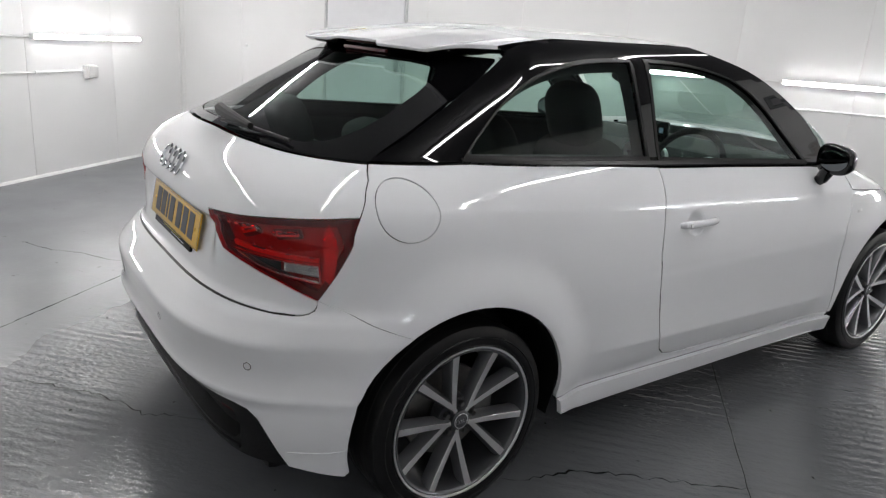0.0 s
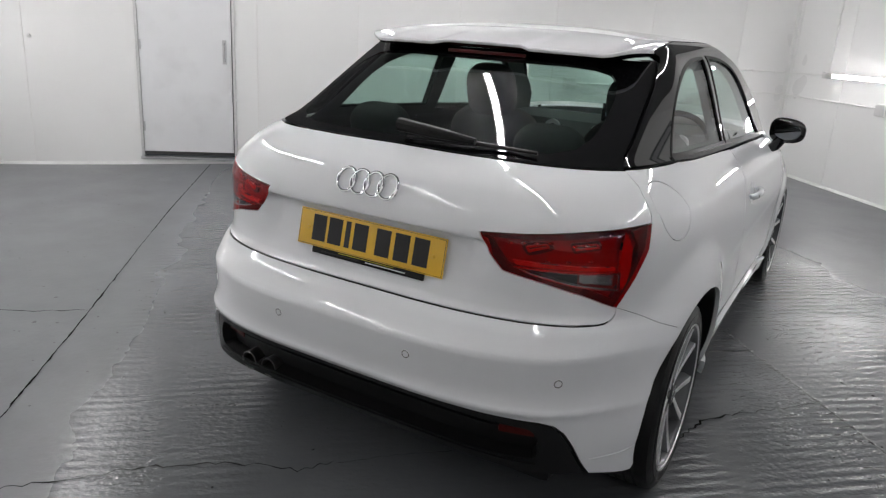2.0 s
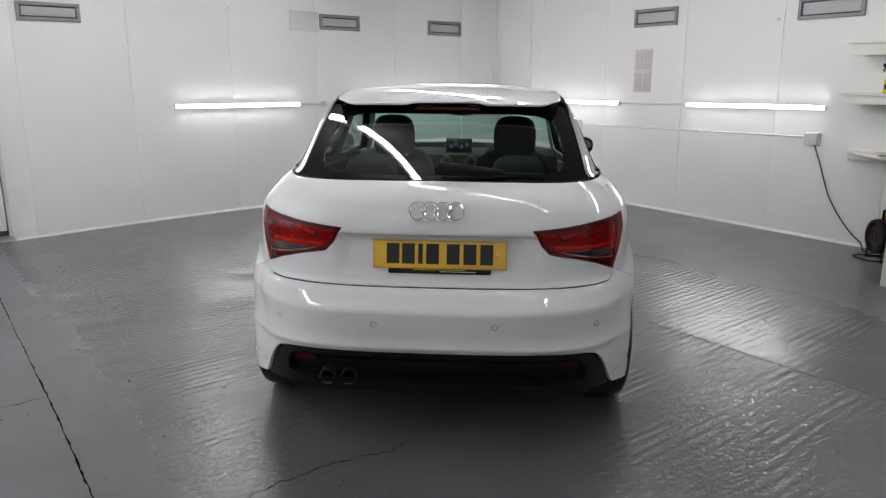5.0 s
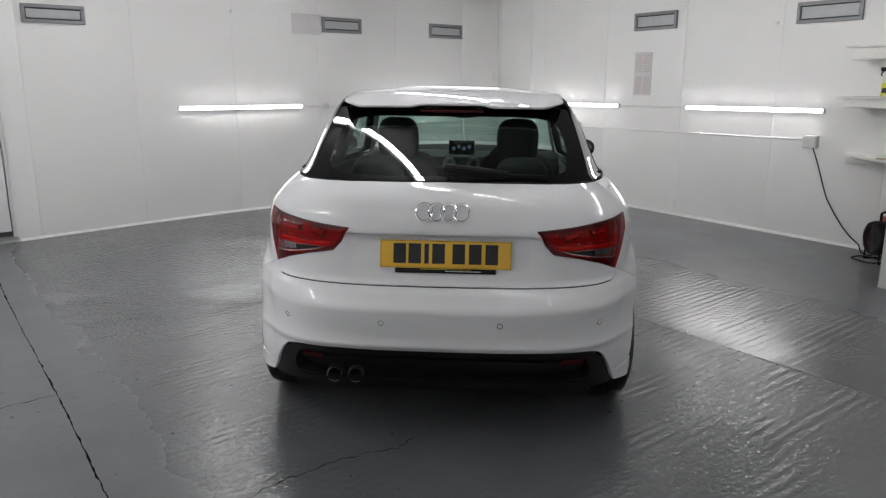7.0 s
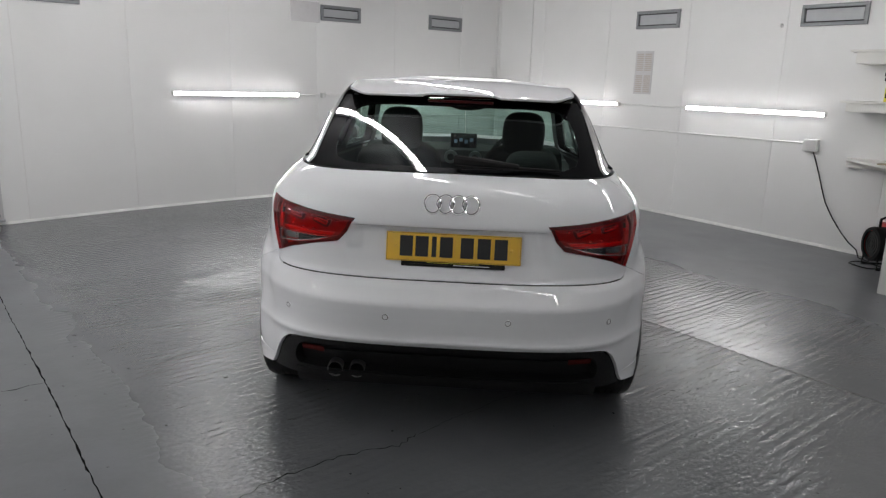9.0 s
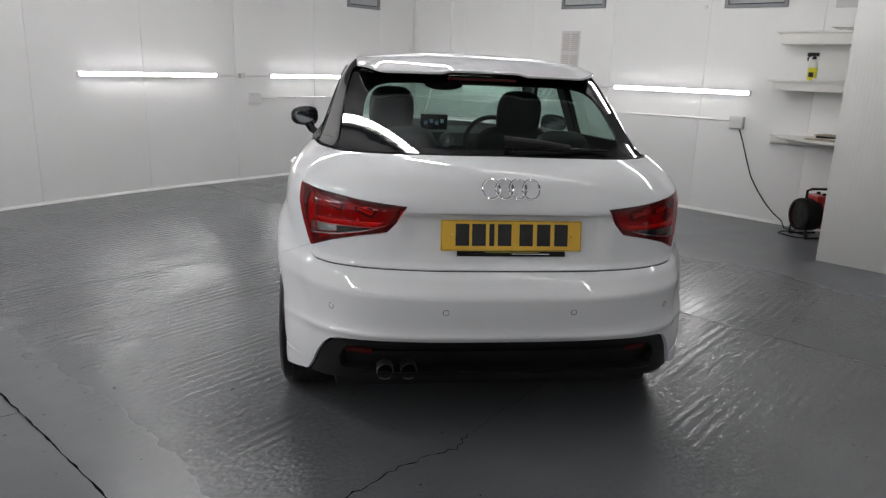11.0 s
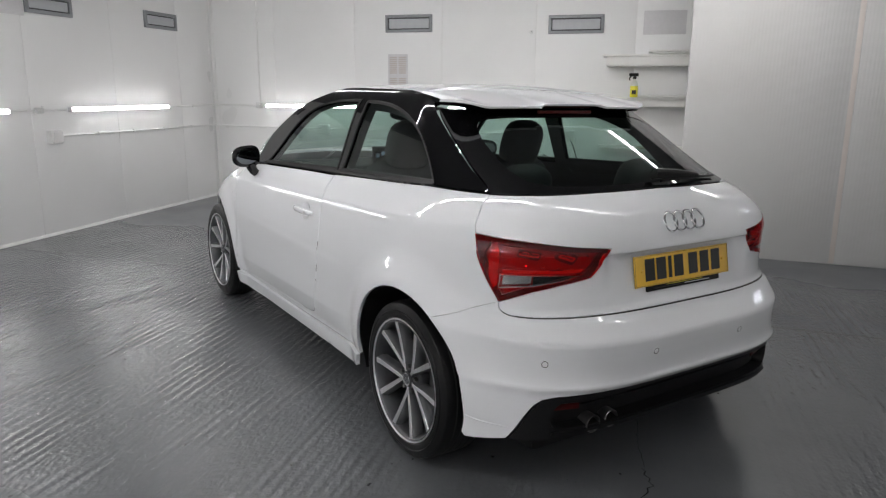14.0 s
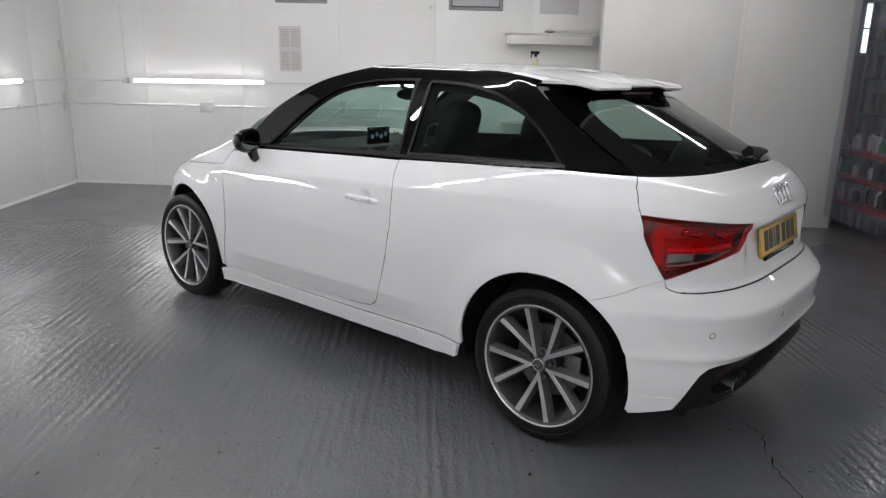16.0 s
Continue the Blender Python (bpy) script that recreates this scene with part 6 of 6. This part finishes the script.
# the low shelf has a bowed front edge
low = tagged(empty("wall_shelf"), "white laminate bench shelf with a bowed front edge", "shelf", "alcove shelves")
bm = bmesh.new()
edge = [(U1 - 0.001, 0.17)] + [(4.62 - 0.50 * math.sin(radians(90 * i / 10)), 0.17 - 0.75 * (i / 10)) for i in range(11)] + [(4.12, -0.9), (U1 - 0.001, -0.9)]
a = [bm.verts.new(ROOM @ Vector((u, v, 0.862))) for u, v in edge]; b = [bm.verts.new(ROOM @ Vector((u, v, 0.840))) for u, v in edge]
bm.faces.new(a); bm.faces.new(b[::-1])
for i in range(len(edge)): bm.faces.new((a[i], b[i], b[(i + 1) % len(edge)], a[(i + 1) % len(edge)]))
part("board", bm, SHELF, low)
part("batten", room_box((U1 - 0.06, -0.9, 0.78), (U1 - 0.001, 0.16, 0.8395), 0.003), SHELF, low)

bottle = tagged(empty("spray_bottle"), "spray bottle of yellow liquid with a black trigger", "spray bottle")
m = ROOM @ Matrix.Translation((4.44, -0.16, 1.352)) @ pose(0, 0, 0, 0, -90, 0)
def up(profile, mat, name, label=""):
    bm = bmesh.new()
    lathe(bm, [(r, x) for r, x in profile], 24, m)
    return part(name, bm, mat, bottle, label)


up([(0.0005, 0.001), (0.036, 0.001), (0.039, 0.006), (0.039, 0.09), (0.0385, 0.11)], YELLOW, "liquid", "yellow liquid")
up([(0.0385, 0.1105), (0.037, 0.125), (0.026, 0.15), (0.015, 0.165), (0.0145, 0.178)], CLEAR_PLASTIC, "bottle_body")
up([(0.017, 0.1785), (0.017, 0.20), (0.010, 0.203), (0.0005, 0.203)], BLACK_PLASTIC, "cap")
mm = ROOM @ Matrix.Translation((4.44, -0.16, 1.352))
part("spray_head", B((-0.02, -0.035, 0.2035), (0.012, 0.055, 0.235), 0.006, mm), BLACK_PLASTIC, bottle, "black spray head")
bm = bmesh.new()
tube(bm, [mm @ Vector((-0.004, 0.036, 0.205)), mm @ Vector((-0.004, 0.05, 0.185)), mm @ Vector((-0.004, 0.046, 0.165))], 0.006, 8)
part("trigger", bm, BLACK_PLASTIC, bottle)
part("bottle_label", B((-0.0395, -0.02, 0.03), (-0.0385, 0.02, 0.07), 0, mm), PLATE_INK, bottle, "dark round-cornered label")

stack = tagged(empty("board_stack"), "small stack of dark and pale card sheets on the low shelf", "cards")
for k, (du, dv, w, d, mat, rz) in enumerate(((0, 0, .34, .26, CARD, 5), (.02, .02, .30, .22, SHELF, -8), (.0, -.03, .26, .20, BLACK_PLASTIC, 12), (.03, .0, .2, .16, CARD, -20))):
    part("card", B((-d / 2, -w / 2, 0.002 + k * 0.011), (d / 2, w / 2, 0.0115 + k * 0.011), 0.001, ROOM @ Matrix.Translation((4.33 + du, -0.40 + dv, 0.862)) @ pose(0, 0, 0, 0, 0, rz)), mat, stack)

heater = tagged(empty("fan_heater"), "red drum fan heater with a black grille on the floor", "heater")
hm = Matrix.Translation(ground(4.38, -0.36)) @ pose(0, 0, 0, 0, 0, 41.33 + 140)
bm = bmesh.new()
lathe(bm, [(0.0005, -.16), (.115, -.16), (.128, -.15), (.130, -.14), (.130, .12), (.126, .135), (.11, .14)], 36, hm @ Matrix.Translation((0, 0, .20)))
part("drum", bm, RED_PAINT, heater)
bm = bmesh.new()
for r in (.03, .055, .08, .105): lathe(bm, [(r - .003, .145), (r, .149), (r + .003, .145)], 32, hm @ Matrix.Translation((0, 0, .20)))
lathe(bm, [(.131, .0), (.142, .02), (.144, .13), (.137, .15), (.112, .152), (.112, .14)], 36, hm @ Matrix.Translation((0, 0, .20)))
part("grille", bm, BLACK_PLASTIC, heater, "black round grille")
bm = bmesh.new(); disc(bm, .111, .003, hm @ Matrix.Translation((.125, 0, .20)) @ pose(0, 0, 0, 0, 90, 0), 32)
part("grille_back", bm, DARK_GAP, heater)
part("control_box", B((-.13, -.08, .32), (.05, .08, .375), .01, hm), RED_PAINT, heater, "red control box")
bm = bmesh.new()
tube(bm, [hm @ Vector(p) for p in ((-.14, 0, .36), (-.14, 0, .41), (-.10, 0, .425), (.06, 0, .425), (.10, 0, .41), (.10, 0, .33))], .011, 8)
part("carry_handle", bm, BLACK_PLASTIC, heater)
for s in (-1, 1):
    bm = bmesh.new()
    tube(bm, [hm @ Vector(p) for p in ((-.13, s * .11, .008), (.13, s * .11, .008), (.13, s * .10, .12))], .009, 8)
    part("stand_leg", bm, BLACK_PLASTIC, heater)
    part("knob", disc(bmesh.new(), .018, .02, hm @ Matrix.Translation((-.04, s * .04, .375)), 16, .004), BLACK_PLASTIC, heater)

bm = bmesh.new()
g = ground(4.5, -.08)
pts = [ROOM @ Vector(p) for p in ((4.62, .46, .90), (4.625, .42, .80), (4.64, .385, .69), (4.645, .345, .57), (4.645, .295, .44), (4.64, .21, .31), (4.63, .12, .20), (4.61, .03, .12), (4.585, -.05, .075))]
pts += [ground(4.52, -.10, .007), ground(4.46, -.20, .007), ground(4.5, -.25, .05), ground(4.46, -.30, .12)]
tube(bm, pts, .0055, 8)
cable = tagged(part("power_cable", bm, BLACK_PLASTIC), "black power cable hanging from a box to the heater", "cable")
bm = bmesh.new()
tube(bm, [ground(4.30 + .10 * math.cos(t), -.24 + .12 * math.sin(t), .008 + .003 * math.sin(3 * t)) for t in [i * .35 for i in range(19)]], .0055, 8)
tagged(part("power_cable", bm, BLACK_PLASTIC), "loop of black cable lying on the floor", "cable")

# ---- the strip curtain and the workshop beyond ----
STRIP = glass_material("pvc_strip", (0.80, 0.82, 0.88), 0.10, 1.45)
def hazed(m, color, amount):
    """A dusty film over the clear strips."""
    nt = m.node_tree
    out = nt.nodes["Material Output"]
    src = out.inputs[0].links[0].from_socket
    d, mix = nt.nodes.new("ShaderNodeBsdfDiffuse"), nt.nodes.new("ShaderNodeMixShader")
    d.inputs[0].default_value = (*color, 1)
    mix.inputs[0].default_value = amount
    nt.links.new(src, mix.inputs[1]); nt.links.new(d.outputs[0], mix.inputs[2]); nt.links.new(mix.outputs[0], out.inputs[0])


hazed(STRIP, (0.42, 0.44, 0.54), 0.07)
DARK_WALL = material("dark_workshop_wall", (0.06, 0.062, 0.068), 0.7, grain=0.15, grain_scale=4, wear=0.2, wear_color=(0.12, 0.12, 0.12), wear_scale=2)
GREY_METAL = material("grey_shelf_metal", (0.2, 0.205, 0.215), 0.5, metal=0.3, grain=0.1, grain_scale=30)
BOTTLE_WHITE = material("white_bottle_plastic", (0.7, 0.7, 0.69), 0.4, grain=0.05)
BOTTLE_GREEN = material("green_bottle_plastic", (0.05, 0.25, 0.09), 0.4, grain=0.1)
PANE = emitter("daylight_pane", (0.85, 0.93, 1.0), 2.2)
curtain = tagged(empty("strip_curtain"), "clear plastic strip curtain hanging in the doorway", "curtain")
rng = random.Random(8)
for k in range(16):
    u = 3.50 - 0.105 - k * 0.135
    bm = bmesh.new()
    rows = []
    dv = 0.012 * (k % 2)
    for i in range(13):
        z = 2.45 - (2.45 - 0.085) * i / 12
        sway = 0.006 * math.sin(i * 0.8 + k)
        rows.append([bm.verts.new(ROOM @ Vector((u + w, -2.885 + dv + sway + 0.01 * math.cos(w * 15), z))) for w in (-0.1, -0.05, 0.0, 0.05, 0.1)])
    for a, b in zip(rows, rows[1:]):
        for q in range(4): bm.faces.new((a[q], a[q + 1], b[q + 1], b[q]))
    part("strip", bm, STRIP, curtain)
part("rail", room_box((1.30, -2.93, 2.40), (3.525, -2.875, 2.45), 0.004), METAL, curtain, "metal hanging rail")
setting(part("trim_curtain_post", room_box((3.535, -2.99, -0.08), (3.60, -2.952, TOP), 0.003), GREY_METAL), "grey metal post at the curtain", "trim")

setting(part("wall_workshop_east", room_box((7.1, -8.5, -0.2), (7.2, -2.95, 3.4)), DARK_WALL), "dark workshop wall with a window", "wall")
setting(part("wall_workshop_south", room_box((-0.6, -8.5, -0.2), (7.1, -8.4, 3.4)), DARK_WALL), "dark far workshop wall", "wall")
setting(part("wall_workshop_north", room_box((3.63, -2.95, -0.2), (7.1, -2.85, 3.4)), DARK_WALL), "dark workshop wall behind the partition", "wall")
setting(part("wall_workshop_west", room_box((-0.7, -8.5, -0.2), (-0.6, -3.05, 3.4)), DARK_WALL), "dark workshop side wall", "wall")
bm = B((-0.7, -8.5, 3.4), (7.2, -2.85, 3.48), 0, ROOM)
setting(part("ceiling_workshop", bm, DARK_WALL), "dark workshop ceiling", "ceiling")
win = setting(empty("window_1"), "bright barred workshop window", "window")
for i in range(2):
    for j in range(2):
        part("pane", room_box((7.085, -5.71 + i * 0.30, 1.70 + j * 0.34), (7.095, -5.43 + i * 0.30, 2.02 + j * 0.34)), PANE, win)
bm = bmesh.new()
for lo, hi in (((7.06, -5.75, 1.66), (7.099, -5.71, 2.40)), ((7.06, -5.43, 1.66), (7.099, -5.41, 2.40)), ((7.06, -5.13, 1.66), (7.099, -5.09, 2.40)), ((7.06, -5.75, 1.66), (7.099, -5.09, 1.70)), ((7.06, -5.75, 2.02), (7.099, -5.09, 2.04)), ((7.06, -5.75, 2.36), (7.099, -5.09, 2.40))): box(bm, lo, hi, ROOM)
part("window_frame", bm, GREY_METAL, win)

rack = tagged(empty("storage_rack"), "red metal shelf rack loaded with bottles behind the curtain", "shelf rack")
R0, R1, RV0, RV1 = 3.15, 4.75, -3.72, -3.32
for u in (R0, R1 - 0.04):
    for v in (RV0, RV1 - 0.04):
        part("post", room_box((u, v, 0.0), (u + 0.04, v + 0.04, 1.0), 0.003), RED_PAINT, rack)
for z in (0.10, 0.36, 0.62):
    part("shelf", room_box((R0 + 0.041, RV0, z), (R1 - 0.041, RV1, z + 0.05), 0.004), RED_PAINT, rack)


def jar(u, v, z, h, r, mat, cap):
    b = tagged(empty("bottle"), "plastic bottle standing on the red rack", "bottle", "bottles on the rack")
    m = ROOM @ Matrix.Translation((u, v, z)) @ pose(0, 0, 0, 0, -90, 0)
    bm = bmesh.new()
    lathe(bm, [(0.0005, 0.0), (r, 0.0), (r, h * .7), (r * .4, h * .85), (r * .4, h * .9)], 14, m)
    part("bottle_body", bm, mat, b)
    bm = bmesh.new()
    lathe(bm, [(r * .45, h * .9 + .001), (r * .45, h), (0.0005, h)], 12, m)
    part("cap", bm, cap, b)


for z in (0.15, 0.41, 0.67):
    u = R0 + 0.12
    while u < R1 - 0.12:
        mat = rng.choice((BOTTLE_WHITE, BOTTLE_WHITE, BOTTLE_WHITE, BOTTLE_WHITE, GREY_METAL, BOTTLE_GREEN, BLACK_PLASTIC, BLACK_PLASTIC))
        jar(u, RV1 - 0.10 - rng.uniform(0, .1), z + 0.001, rng.uniform(.13, .2), rng.uniform(.03, .05), mat, rng.choice((BOTTLE_WHITE, BLACK_PLASTIC, RED_PAINT)))
        u += rng.uniform(.10, .17)

shelves = tagged(empty("storage_rack"), "grey metal shelving with boxes in the dark workshop", "shelf rack")
for u in (4.6, 6.0):
    part("post", room_box((u, -5.0, 0.0), (u + 0.05, -4.6, 2.3), 0.003), GREY_METAL, shelves)
for z in (0.9, 1.35, 1.8, 2.25):
    part("shelf", room_box((4.6, -5.0, z), (6.05, -4.6, z + 0.03), 0.003), GREY_METAL, shelves)
for z in (0.93, 1.38, 1.83):
    u = 4.7
    while u < 5.85:
        w = rng.uniform(.12, .28)
        tagged(part("storage_box", room_box((u, -4.93, z + 0.001), (u + w, -4.66, z + rng.uniform(.12, .3)), .006), rng.choice((GREY_METAL, BLACK_PLASTIC, CARD, BOTTLE_WHITE))), "small storage box on grey workshop shelving", "box", "boxes on the shelving")
        u += w + .05
# added lamps, out of the camera's view, that brighten the workshop behind the curtain
for u, v in ((4.4, -5.6), (5.6, -6.4), (3.0, -6.5)):
    thing = tagged(empty("ceiling_batten"), "unseen LED batten added to light the workshop", "ceiling lamp", "workshop battens")
    part("lamp_body", room_box((u - .7, v - .03, 3.0), (u + .7, v + .03, 3.05), .004), LAMP_BODY, thing)
    part("tube", room_box((u - .68, v - .018, 2.965), (u + .68, v + .018, 2.9995), .01), TUBE, thing, "glowing white tube")
    for s in (-.5, .5):
        bm = bmesh.new(); tube(bm, [ROOM @ Vector((u + s, v, 3.05)), ROOM @ Vector((u + s, v, 3.4))], .004, 6)
        part("hanger", bm, METAL, thing)
